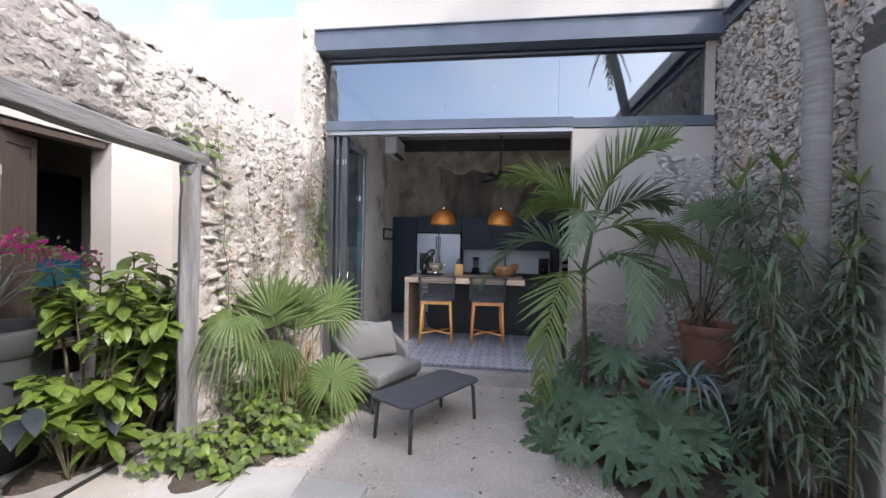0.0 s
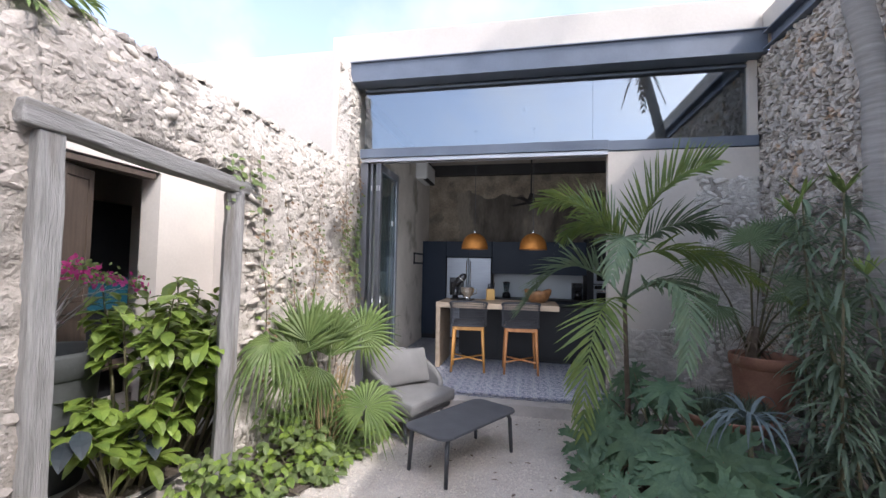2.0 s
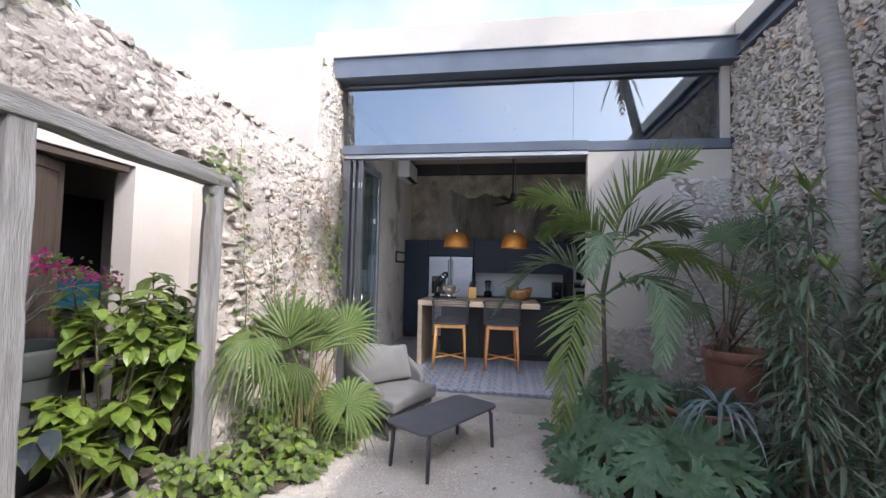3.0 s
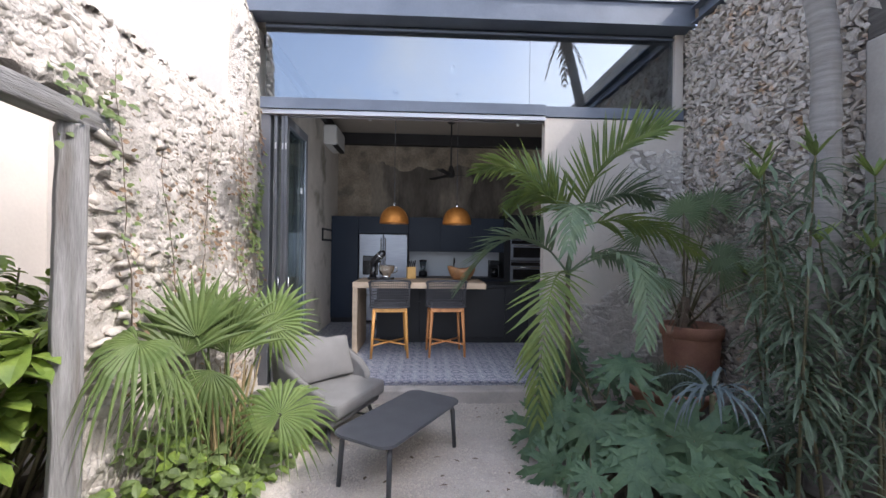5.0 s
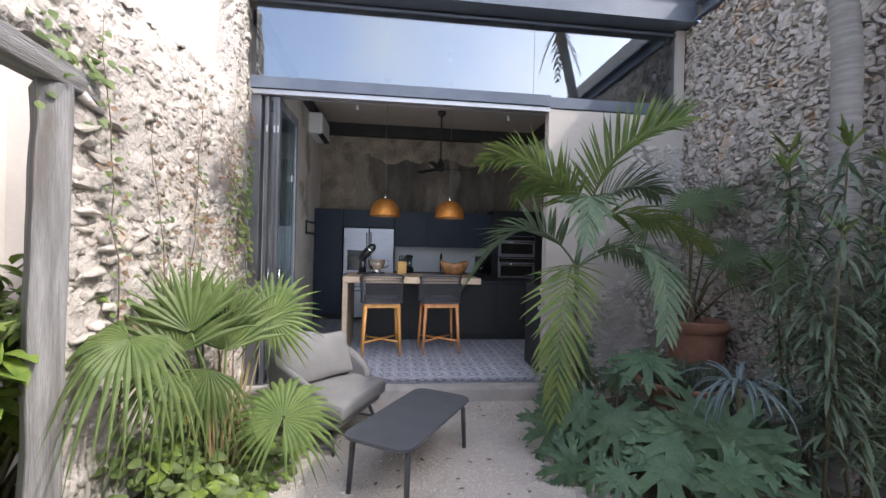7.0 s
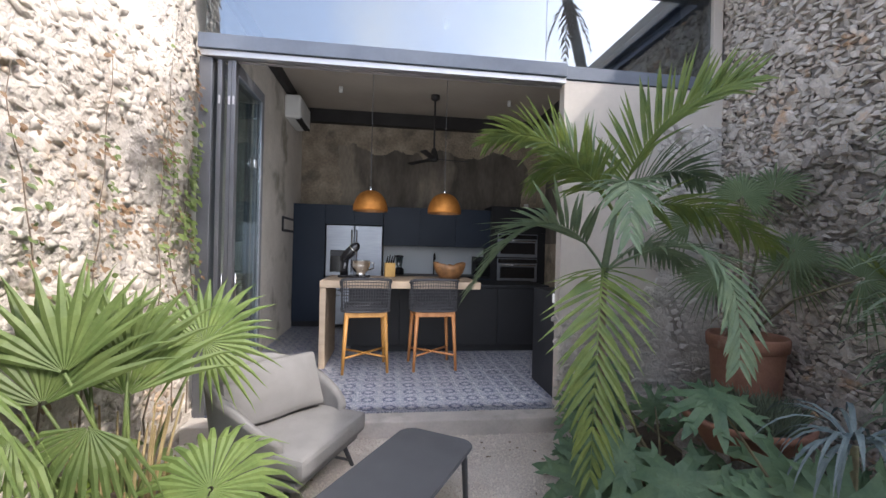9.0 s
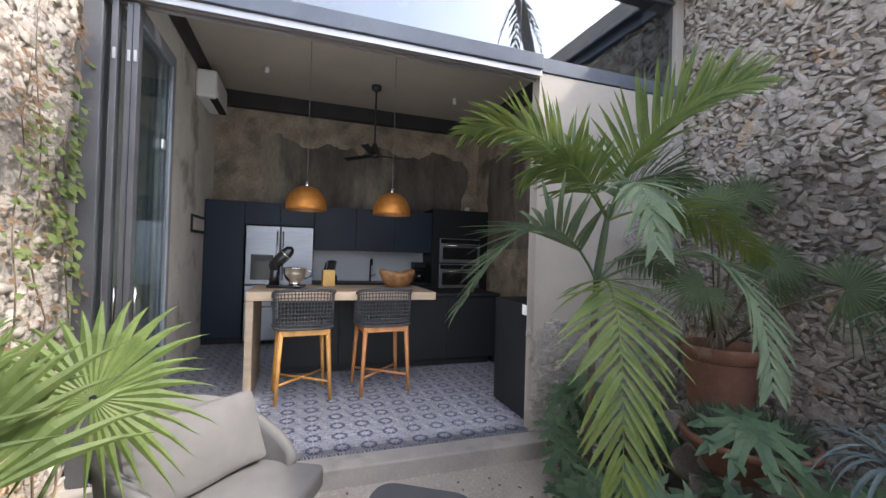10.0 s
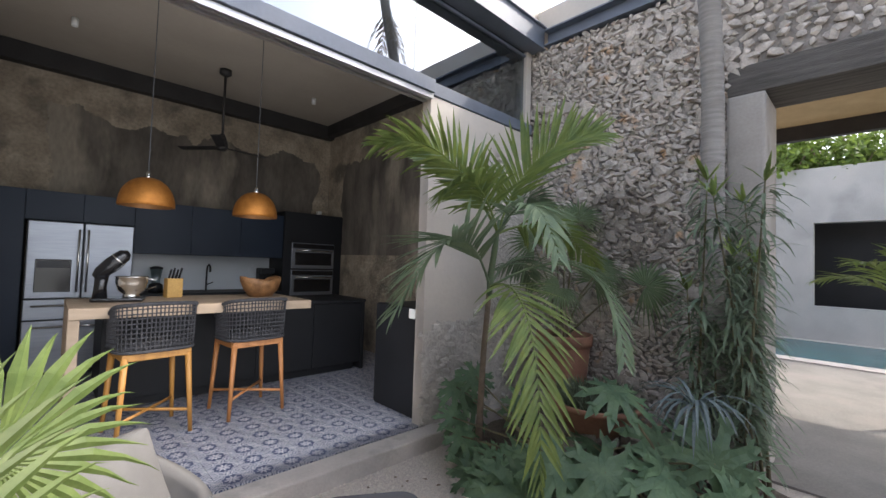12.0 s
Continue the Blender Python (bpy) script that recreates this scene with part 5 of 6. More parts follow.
# broad-leaved shrub in the opening of the ruined wall
lrnd = random.Random(31)
bs = thing("broad_leaf_shrub", "glossy green broad-leaved shrub filling the wall opening", "shrub")
bases = []
for k in range(54):
    bx, by = -2.40 + lrnd.uniform(-0.36, 0.40), lrnd.uniform(2.28, 3.55)
    h = lrnd.uniform(0.35, 1.58) * (1.0 if by > 2.5 else 0.46)
    top = Vector((bx + lrnd.uniform(-0.25, 0.3), by + lrnd.uniform(-0.25, 0.3), h))
    b = Vector((bx * 0.4 - 2.48 * 0.6, by * 0.7 + 2.7 * 0.3, 0.0))
    pts = [b, b.lerp(top, 0.5) + Vector((0, 0, 0.08)), top]
    part("stem", tube(bmesh.new(), pts, [0.014, 0.010, 0.006], 6), M_STEM, bs, smooth=True)
    bm = bmesh.new()
    for i in range(24):
        q = lrnd.uniform(0.35, 1.0) ** 0.45
        p = pts[0].lerp(pts[1], q * 2) if q < 0.5 else pts[1].lerp(pts[2], q * 2 - 1)
        a = lrnd.uniform(0, 6.28)
        d = Vector((math.cos(a), math.sin(a), lrnd.uniform(0.0, 1.1)))
        oval_leaf(bm, p, d, Vector((0, 0, 1)) + 0.2 * d, lrnd.uniform(0.15, 0.27), lrnd.uniform(0.036, 0.058), lrnd.uniform(0.5, 1.9), lrnd, True)
    part("foliage", bm, M_BROAD, bs)
dk = thing("dark_leaf_plant", "low plant with large slate-dark drooping leaves", "plant")
for k in range(8):
    p = Vector((-2.28 + lrnd.uniform(-0.25, 0.25), 2.22 + lrnd.uniform(-0.25, 0.4), lrnd.uniform(0.4, 0.66)))
    bm = bmesh.new()
    oval_leaf(bm, p, Vector((0.5, -0.4, -0.3)) + 0.3 * anyway(lrnd), (0.7, -0.5, 0.5), 0.22, 0.055, 1.0, lrnd)
    lf = part("leaf", bm, M_DARKLEAF, dk)
    part("stalk", tube(bmesh.new(), [(-2.3, 2.35, 0), (p + Vector((-2.3, 2.35, 0.3))) / 2 + Vector((0, 0, 0.05)), p], 0.006, 5), M_STEM, lf)

# creeper on the ground at the foot of the wall
cr = thing("ground_creeper", "light green heart-leaved creeper at the wall foot", "creeper")
for k in range(9):
    bm = bmesh.new()
    for i in range(90):
        y = lrnd.uniform(2.45, 4.05)
        x = lrnd.uniform(-1.70, -1.02 + 0.14 * (y - 2.5)) if y > 2.9 else lrnd.uniform(-1.95, -1.15)
        zmax = 0.10 + 0.38 * max(0, min(1, (-1.0 - x) / 0.5)) * (1 if y > 2.9 else 0.5)
        p = Vector((x, y, lrnd.uniform(0.03, zmax)))
        a = lrnd.uniform(0, 6.28)
        oval_leaf(bm, p, (math.cos(a) + 0.4, math.sin(a) - 0.6, lrnd.uniform(-0.2, 0.5)), (0.2, -0.4, 0.9), lrnd.uniform(0.05, 0.115), lrnd.uniform(0.019, 0.039), 0.9, lrnd)
    part("foliage", bm, M_IVY if k % 3 else M_BROAD, cr)
for k in range(10):
    y = 2.6 + 0.15 * k
    part("runner", tube(bmesh.new(), [(-1.6, y, 0.02), (-1.4, y + 0.1, 0.16), (-1.2, y - 0.05, 0.10), (-1.08, y, 0.02)], 0.005, 5), M_STEM, cr)

# climber on the ruined wall
cw = thing("wall_climber", "thin climber with sparse green and reddish leaves", "climber")
for k, (y0, y1, z1) in enumerate(((3.55, 3.35, 2.3), (3.75, 3.95, 2.6), (4.35, 4.55, 2.5), (4.70, 4.62, 2.9), (4.86, 4.90, 2.3), (3.15, 2.95, 2.72))):
    pts = []
    for i in range(15):
        q = i / 14
        y, z = y0 + (y1 - y0) * q + 0.07 * noise.noise((k * 5, q * 5, 0)), 0.25 + (z1 - 0.25) * q
        pts.append(Vector((LX + 0.022 + rough_face(y, z), y, z)))
    st = part("vine", tube(bmesh.new(), pts, [0.006 - 0.0003 * i for i in range(15)], 5), M_TWIG, cw)
    for mat, cnt in ((M_IVY, 44), (M_REDLEAF, 36)):
        bm = bmesh.new()
        for i in range(cnt):
            p = pts[3 + int(11.9 * lrnd.random() ** 0.6 * (0.55 + 0.45 * math.cos(i * 1.3) ** 2))] + Vector((0.02, lrnd.gauss(0, 0.06), lrnd.gauss(0, 0.05)))
            oval_leaf(bm, p, (0.5, lrnd.uniform(-1, 1), lrnd.uniform(-0.8, 0.4)), (1, -0.3, 0.3), lrnd.uniform(0.018, 0.052), lrnd.uniform(0.007, 0.018), 0.6, lrnd)
        part("foliage", bm, mat, st)
for y0, z0, sy, sz, cnt, mat, big in ((4.88, 1.75, 0.07, 0.20, 70, M_IVY, 0.075), (4.92, 2.25, 0.05, 0.22, 40, M_IVY, 0.07), (4.90, 2.75, 0.06, 0.15, 26, M_REDLEAF, 0.06), (4.45, 2.30, 0.13, 0.12, 60, M_REDLEAF, 0.045), (4.55, 2.05, 0.10, 0.16, 46, M_IVY, 0.05), (4.10, 1.72, 0.10, 0.10, 34, M_REDLEAF, 0.045), (3.75, 2.05, 0.14, 0.08, 30, M_REDLEAF, 0.04)):
    bm = bmesh.new()
    for i in range(cnt):
        y, z = min(5.0, y0 + lrnd.gauss(0, sy)), z0 + lrnd.gauss(0, sz)
        p = Vector((LX + 0.02 + rough_face(y, z) + lrnd.uniform(0, 0.05), y, z))
        oval_leaf(bm, p, (0.5, lrnd.uniform(-1, 1), lrnd.uniform(-1, 0.3)), (1, -0.4, 0.3), big * lrnd.uniform(0.5, 1.1), big * lrnd.uniform(0.22, 0.36), 0.7, lrnd)
    part("foliage", bm, mat, cw)
bm = bmesh.new()
for i in range(46):
    p = Vector((LX + lrnd.uniform(-0.10, 0.08), lrnd.uniform(2.55, 2.95), lrnd.uniform(2.15, 2.62)))
    oval_leaf(bm, p, (0.5, lrnd.uniform(-1, 1), lrnd.uniform(-1, 0.4)), (1, -0.4, 0.3), lrnd.uniform(0.035, 0.08), lrnd.uniform(0.012, 0.025), 0.8, lrnd)
part("foliage", bm, M_IVY, cw)

# potted bougainvillea beyond the wall
pot("planter", "large dark grey round planter with a thick rim", (-3.05, 2.41, 0.018), 0.36, 1.02, M_GREYPOT)
bg = thing("bougainvillea", "small bougainvillea tree with magenta bracts", "bougainvillea")
BG = Vector((-3.05, 2.41, 0.0))
twigs = []
for k in range(26):
    a, q = k * 2.4, 0.20 + 0.42 * (k * 7 % 26) / 26
    tip = BG + Vector((q * math.cos(a), q * math.sin(a), 1.64 - 0.35 * q * q + lrnd.uniform(-0.04, 0.05)))
    twigs.append(tip)
    low = BG + Vector((0.25 * q * math.cos(a + 0.5), 0.25 * q * math.sin(a + 0.5), 1.25 + 0.08 * (k % 3)))
    part("branch", tube(bmesh.new(), [BG + Vector((0, 0, 1.14)), low, low.lerp(tip, 0.6) + Vector((lrnd.uniform(-0.04, 0.04), lrnd.uniform(-0.04, 0.04), 0.03)), tip], [0.009, 0.006, 0.004, 0.002], 6), M_TRUNK, bg, smooth=True)
part("trunk", tube(bmesh.new(), [BG + Vector((0, 0, 0.89)), BG + Vector((0.01, -0.01, 1.05)), BG + Vector((0, 0, 1.18))], [0.022, 0.017, 0.012], 8), M_TRUNK, bg, smooth=True)
for mat, cnt, size, name in ((M_FLOWER, 15, 0.042, "blossom"), (M_IVY, 16, 0.038, "foliage")):
    bm = bmesh.new()
    for t in twigs:
        for i in range(cnt):
            p = t + Vector((lrnd.gauss(0, 0.045), lrnd.gauss(0, 0.045), lrnd.gauss(0.01, 0.03)))
            oval_leaf(bm, p, anyway(lrnd), anyway(lrnd), size * lrnd.uniform(0.7, 1.2), size * 0.4, 0.3, lrnd)
    part(name, bm, mat, bg)

# palm behind the wall whose leaves hang over its top
op = thing("overhanging_palm", "palm behind the wall with fronds over its top", "palm")
OT = Vector((-2.55, 1.15, 3.05))
part("trunk", tube(bmesh.new(), [(-2.60, 1.10, 0.0), (-2.58, 1.12, 1.5), OT], [0.07, 0.06, 0.05], 10), M_TRUNK, op, smooth=True)
for tip in ((-1.72, 1.36, 2.92), (-1.80, 1.62, 3.05), (-2.1, 1.9, 3.3), (-2.9, 1.9, 3.4), (-3.2, 1.0, 3.3), (-2.5, 0.3, 3.3), (-1.9, 0.7, 3.3)):
    bm = bmesh.new()
    frond(bm, OT, tip, 0.35, 24, 0.26, lrnd)
    part("frond", bm, M_SUNLEAF, op)

# dark soil under the planting
for nm, cx, cy, rx, ry in (("planting_bed_east", 2.25, 3.55, 0.88, 1.40), ("planting_bed_west", -1.42, 3.35, 0.40, 1.15), ("planting_bed_patio", -2.52, 2.85, 0.30, 0.70)):
    bm = bmesh.new()
    turned(bm, [(1.0, 0.0), (0.85, 0.035), (0.5, 0.05), (0, 0.055)], 48, (0, 0, 0))
    for v in bm.verts:
        w = 1 + 0.12 * noise.noise((v.co.x * 2, v.co.y * 2, cx))
        v.co = Vector((cx + v.co.x * rx * w, cy + v.co.y * ry * w, v.co.z + 0.012 + 0.012 * noise.noise((v.co.x * 9, v.co.y * 9, 0))))
    structure(nm, bm, M_SOIL, "dark soil of the planting bed", "soil", smooth=True)

# ---- remaining dark render on the kitchen walls ----
def render_patch(name, along0, along1, z0, z1, put, label, seed):
    bm = bmesh.new()
    nx, nz = 300, 120
    grid = {}
    for i in range(nx + 1):
        for k in range(nz + 1):
            a, z = along0 + (along1 - along0) * i / nx, z0 + (z1 - z0) * k / nz
            inset = min((a - along0), (along1 - a), (z1 - z) * 1.0)
            if inset + 0.20 * noise.noise((a * 1.7, z * 1.7, seed)) + 0.07 * noise.noise((a * 6, z * 6, seed)) + 0.02 * noise.noise((a * 25, z * 25, seed)) > 0.12:
                grid[i, k] = bm.verts.new(put(a, z, 0.006 + 0.002 * noise.noise((a * 6, z * 6, seed))))
    for i in range(nx):
        for k in range(nz):
            q = [grid.get(c) for c in ((i, k), (i + 1, k), (i + 1, k + 1), (i, k + 1))]
            if all(q):
                bm.faces.new(q)
    out = bmesh.ops.extrude_face_region(bm, geom=bm.faces[:])
    d = put(0, 0, 0) - put(0, 0, 0.0055)
    bmesh.ops.translate(bm, vec=d, verts=[g for g in out["geom"] if isinstance(g, bmesh.types.BMVert)])
    return structure(name, bm, M_DARKRENDER, label, "plaster")


M_DARKRENDER = surf("sooty_grey_render", (0.16, 0.138, 0.115), (0.075, 0.066, 0.056), 3.2, 0.9, 0.5, fine=22, fine_mix=0.35, c3=(0.26, 0.225, 0.18), stain=1.7, stain_at=0.57, stretch=(1, 1, 0.35))
render_patch("old_render_back", -1.15, 2.70, 1.9, 3.56, lambda a, z, o: Vector((a, 9.5 - o, z)), "sooty remains of old render on the back wall", 3)
render_patch("old_render_side", 5.7, 9.1, 1.7, 3.50, lambda a, z, o: Vector((2.85 - o, a, z)), "sooty remains of old render on the side wall", 9)

# ---- room beyond the patio ----
WX = -3.5
bm = bmesh.new()
box(bm, (WX - 0.25, -2.5, 0.0), (WX, 2.74, 3.6))
box(bm, (WX - 0.25, 3.78, 0.0), (WX, 4.619, 3.6))
box(bm, (WX - 0.25, 2.74, 2.72), (WX, 3.78, 3.6))
structure("patio_wall", bm, M_PLASTER, "cream plastered patio wall with a doorway", "wall")
bm = bmesh.new()
box(bm, (-6.0, 1.2, 0.0), (-5.8, 4.6, 3.0))
box(bm, (-5.8, 1.2, 0.0), (WX - 0.25, 1.4, 3.0))
box(bm, (-5.8, 4.45, 0.0), (WX - 0.25, 4.6, 3.0))
structure("room_walls", bm, M_PLASTER, "cream plastered walls of the room beyond", "wall")
structure("room_ceiling", boxed((-6.0, 1.2, 3.0), (WX - 0.25, 4.6, 3.15)), M_PLASTER, "plastered ceiling of the room beyond", "ceiling")
structure("room_floor", boxed((-6.0, 1.2, -0.02), (WX, 4.6, 0.015)), M_CONC, "smooth concrete floor of the room beyond", "floor")
structure("door_frame", boxed((WX - 0.16, 2.75, 0.0), (WX - 0.02, 2.80, 2.70), 0.004), M_DARKWOOD, "dark brown wooden door frame", "door frame")
structure("door_head", boxed((WX - 0.16, 2.801, 2.64), (WX - 0.02, 3.734, 2.70), 0.004), M_DARKWOOD, "dark brown wooden door head", "door frame")


def shutter(x, y, ang, label):
    d = thing("shutter_door", label, "door", pose(x, y, 0.02, 0, 0, ang), group="open shutters")
    bm = bmesh.new()
    for a, b in (((0, 0, 0), (0.07, 0.036, 2.6)), ((0.38, 0, 0), (0.45, 0.036, 2.6)), ((0.071, 0, 2.5), (0.379, 0.036, 2.6)), ((0.071, 0, 0), (0.379, 0.036, 0.14)), ((0.071, 0, 1.2), (0.379, 0.036, 1.3))):
        box(bm, a, b, 0.003)
    part("door_frame", bm, M_DARKWOOD, d)
    for z0, z1 in ((0.145, 1.195), (1.305, 2.495)):
        part("panel", boxed((0.072, 0.010, z0), (0.378, 0.026, z1), 0.003), M_DARKWOOD, d)
    for z in (0.4, 1.4, 2.2):
        part("hinge", boxed((-0.012, -0.006, z), (0.02, 0.0, z + 0.09), 0.002), M_CHROME, d)
    return d


shutter(WX - 0.06, 2.82, 112, "dark brown panelled wooden door leaf folded open")
shutter(WX - 0.29, 3.22, 158, "dark brown panelled wooden door leaf folded open")
tvu = thing("media_panel", "matte black wall panel carrying a television", "media panel")
part("panel", boxed((-4.72, 3.70, 0.015), (-4.62, 4.44, 2.46), 0.006), M_BLACKPANEL, tvu)
part("shelf", boxed((-4.615, 3.71, 0.42), (-4.35, 4.43, 0.47), 0.004), M_DARKWOOD, tvu)
m = bpy.data.materials.new("glowing_screen")
m.use_nodes = True
pb = m.node_tree.nodes["Principled BSDF"]
pb.inputs["Base Color"].default_value, pb.inputs["Roughness"].default_value = (0.01, 0.02, 0.025, 1), 0.15
pb.inputs["Emission Color"].default_value, pb.inputs["Emission Strength"].default_value = (0.03, 0.16, 0.22, 1), 0.10
tv = thing("television", "flat television showing a dim teal picture", "television")
part("casing", boxed((-4.617, 3.74, 1.10), (-4.59, 4.42, 1.52), 0.004), M_BLACKPANEL, tv)
part("screen", boxed((-4.589, 3.755, 1.115), (-4.586, 4.405, 1.505)), m, tv)

# ---- garden seen through the far opening ----
M_YARD = surf("grey_yard_concrete", (0.215, 0.20, 0.18), (0.17, 0.158, 0.142), 2, 0.8, 0.2, c3=(0.22, 0.20, 0.18), stain=1.5)
M_RENDER = surf("grey_white_render", (0.45, 0.435, 0.41), (0.36, 0.35, 0.33), 1.2, 0.85, 0.2, c3=(0.34, 0.33, 0.31), stain=0.9)
structure("terrace_floor", boxed((RX + 0.0, -4.0, -0.02), (9.0, 6.0, 0.024)), M_YARD, "pale polished concrete terrace floor", "floor")
structure("terrace_ceiling", boxed((RX + 0.5, -3.0, 4.15), (8.3, 6.0, 4.30)), surf("ochre_board_ceiling", (0.42, 0.31, 0.17), (0.34, 0.25, 0.13), 3, 0.7, 0.2), "ochre board ceiling over the covered terrace", "ceiling")
for x in (5.2, 8.14):
    structure("terrace_beam", boxed((x, -3.0, 3.90), (x + 0.14, 6.0, 4.149), 0.005), M_BLACKSTEEL, "black steel beam under the terrace ceiling", "beam")
structure("pool_edge", boxed((9.0, -3.0, -0.02), (9.4, 6.0, 0.05), 0.01), M_CONC, "pale concrete pool edge", "pool edge")
structure("pool_water", boxed((9.4, -3.0, -0.05), (12.6, 6.0, 0.012)), surf("teal_pool_water", (0.02, 0.13, 0.14), (0.015, 0.10, 0.11), 2, 0.06, 0.25, fine=6, bump_dist=0.05), "still teal pool water", "water")
bm = bmesh.new()
box(bm, (13.0, -8.0, 0.0), (13.3, 0.8, 4.35))
box(bm, (13.0, 3.3, 0.0), (13.3, 9.0, 4.35))
box(bm, (13.0, 0.8, 2.95), (13.3, 3.3, 4.35))
box(bm, (13.0, 0.8, 0.0), (13.3, 3.3, 0.85))
structure("garden_wall", bm, M_RENDER, "white garden house wall with a dark opening", "wall")
# added black sheet, gives the wall opening its interior shade
structure("opening_shade_sheet", boxed((13.9, 0.4, 0.0), (14.0, 3.9, 3.2)), M_BLACKPANEL, "black sheet standing in for shade behind the garden wall opening", "wall")
gr = random.Random(41)
for k, (x, y, z, r) in enumerate(((14.6, 2.2, 4.7, 1.9), (14.2, 4.6, 4.7, 1.8), (14.8, 0.0, 5.6, 1.8), (14.4, 6.6, 5.2, 1.8), (14.1, 4.2, 4.7, 1.7), (14.2, 2.9, 4.6, 1.6), (14.1, 5.5, 4.5, 1.6))):
    tr = thing("garden_tree", "leafy green garden tree above the white wall", "tree", group="garden trees")
    x0 = x
    part("trunk", tube(bmesh.new(), [(x0, y, 0), (x0 + 0.1, y + 0.1, 2.4), (x, y, z)], [0.14, 0.10, 0.05], 8), M_TWIG, tr, smooth=True)
    for j in range(5):
        a = j * 1.3
        part("limb", tube(bmesh.new(), [(x, y, z - 1.2), (x + 0.6 * r * math.cos(a), y + 0.6 * r * math.sin(a), z + 0.3 * r * math.sin(j))], [0.05, 0.02], 6), M_TWIG, tr)
    bm = bmesh.new()
    for i in range(1900):
        d = anyway(gr)
        q = r * gr.uniform(0.25, 1.0) ** 0.6 * (0.75 + 0.5 * noise.noise(d * 1.8 + Vector((k, 0, 0))))
        p = Vector((x, y, z)) + Vector((d.x * q, d.y * q, d.z * q * 0.75))
        oval_leaf(bm, p, anyway(gr), anyway(gr), gr.uniform(0.12, 0.22), gr.uniform(0.03, 0.05), 0.4, gr)
    part("crown", bm, M_TREE, tr)
gp = thing("garden_palm", "bright green palm beside the pool terrace", "palm")
for k in range(7):
    a = 2.0 + k * 0.62
    bm = bmesh.new()
    frond(bm, (5.6, 2.0, 1.35), (5.6 + 0.75 * math.cos(a), 2.0 + 0.75 * math.sin(a), 1.55 + 0.2 * (k % 3)), 0.3, 24, 0.28, gr)
    part("frond", bm, M_SUNLEAF, gp)
part("trunk", tube(bmesh.new(), [(5.6, 2.0, 0.02), (5.6, 2.0, 1.35)], [0.05, 0.03], 8), M_STEM, gp, smooth=True)

# walls that close the courtyard behind the walker
structure("courtyard_back_wall", boxed((-2.2, -3.3, 0.0), (RX + 0.5, -3.0, 3.3)), M_PLASTER, "cream plastered courtyard wall", "wall")

structure("rear_block", boxed((-7.0, -6.0, 0.0), (-2.75, -3.35, 5.9), 0.06), M_PLASTER, "plastered upper block at the rear of the courtyard", "wall")

# ---- stones of the two rubble walls ----
srk = random.Random(77)


def chip_mesh(seed, flat, lumpy):
    r = random.Random(seed)
    bm = bmesh.new()
    if lumpy:
        bmesh.ops.create_icosphere(bm, subdivisions=2, radius=1.0)
        off = Vector((seed * 3.1, 0, 0))
        cuts = [(Vector((r.gauss(0.3, 1), r.gauss(0, 1), r.gauss(0, 1))).normalized(), r.uniform(0.6, 0.95)) for k in range(9)]
        for v in bm.verts:
            d = v.co.normalized()
            flatness = min([1.25] + [c / max(0.05, d.dot(n)) for n, c in cuts])
            v.co = d * (flatness + 0.16 * noise.noise(d * 1.7 + off) + 0.16 * noise.noise(d * 4.2 + off))
        keep = [v for v in bm.verts if v.co.x < -0.55]
        bmesh.ops.delete(bm, geom=keep, context='VERTS')
    else:
        for k in range(15):
            d = Vector((r.gauss(0, 1), r.gauss(0, 1), r.gauss(0, 1))).normalized()
            bm.verts.new(Vector((max(-0.6, min(0.62, d.x * 1.1)), d.y * r.uniform(0.8, 1.1), d.z * r.uniform(0.8, 1.1))))
        out = bmesh.ops.convex_hull(bm, input=bm.verts)
        bmesh.ops.delete(bm, geom=[g for g in out["geom_interior"] if isinstance(g, bmesh.types.BMVert)], context='VERTS')
    bmesh.ops.recalc_face_normals(bm, faces=bm.faces)
    if lumpy:
        for f in bm.faces:
            f.smooth = True
        for e in bm.edges:
            e.smooth = len(e.link_faces) < 2 or e.calc_face_angle(0) < 0.5
    me = bpy.data.meshes.new("stone")
    bm.to_mesh(me)
    bm.free()
    return me


def lay_stones(places, meshes, parent, mat, near, rest_name, rest_label, count=300):
    """places: (location, scale, turn). The nearest to the walk are pieces, the others one mesh."""
    places.sort(key=near)
    meshes = [me.copy() for me in meshes]
    for me in meshes:
        me.materials.append(mat)
    for loc, sc, tn in places[:count]:
        ob = new("stone", meshes[srk.randrange(len(meshes))])
        ob.parent = parent
        ob.matrix_basis = Matrix.LocRotScale(loc, Euler(tn), sc)
    verts, faces, smooth = [], [], False
    for loc, sc, tn in places[count:]:
        me = meshes[srk.randrange(len(meshes))]
        m = Matrix.LocRotScale(loc, Euler(tn), sc)
        o = len(verts)
        verts += [tuple(m @ v.co) for v in me.vertices]
        faces += [tuple(o + i for i in p.vertices) for p in me.polygons]
        smooth = me.polygons[0].use_smooth
    me = bpy.data.meshes.new(rest_name)
    me.from_pydata(verts, [], faces)
    me.polygons.foreach_set("use_smooth", [smooth] * len(me.polygons))
    me.materials.append(mat)
    ob = new(rest_name, me)
    ob.parent = parent
    tagged(ob, rest_label, kind="stuff")


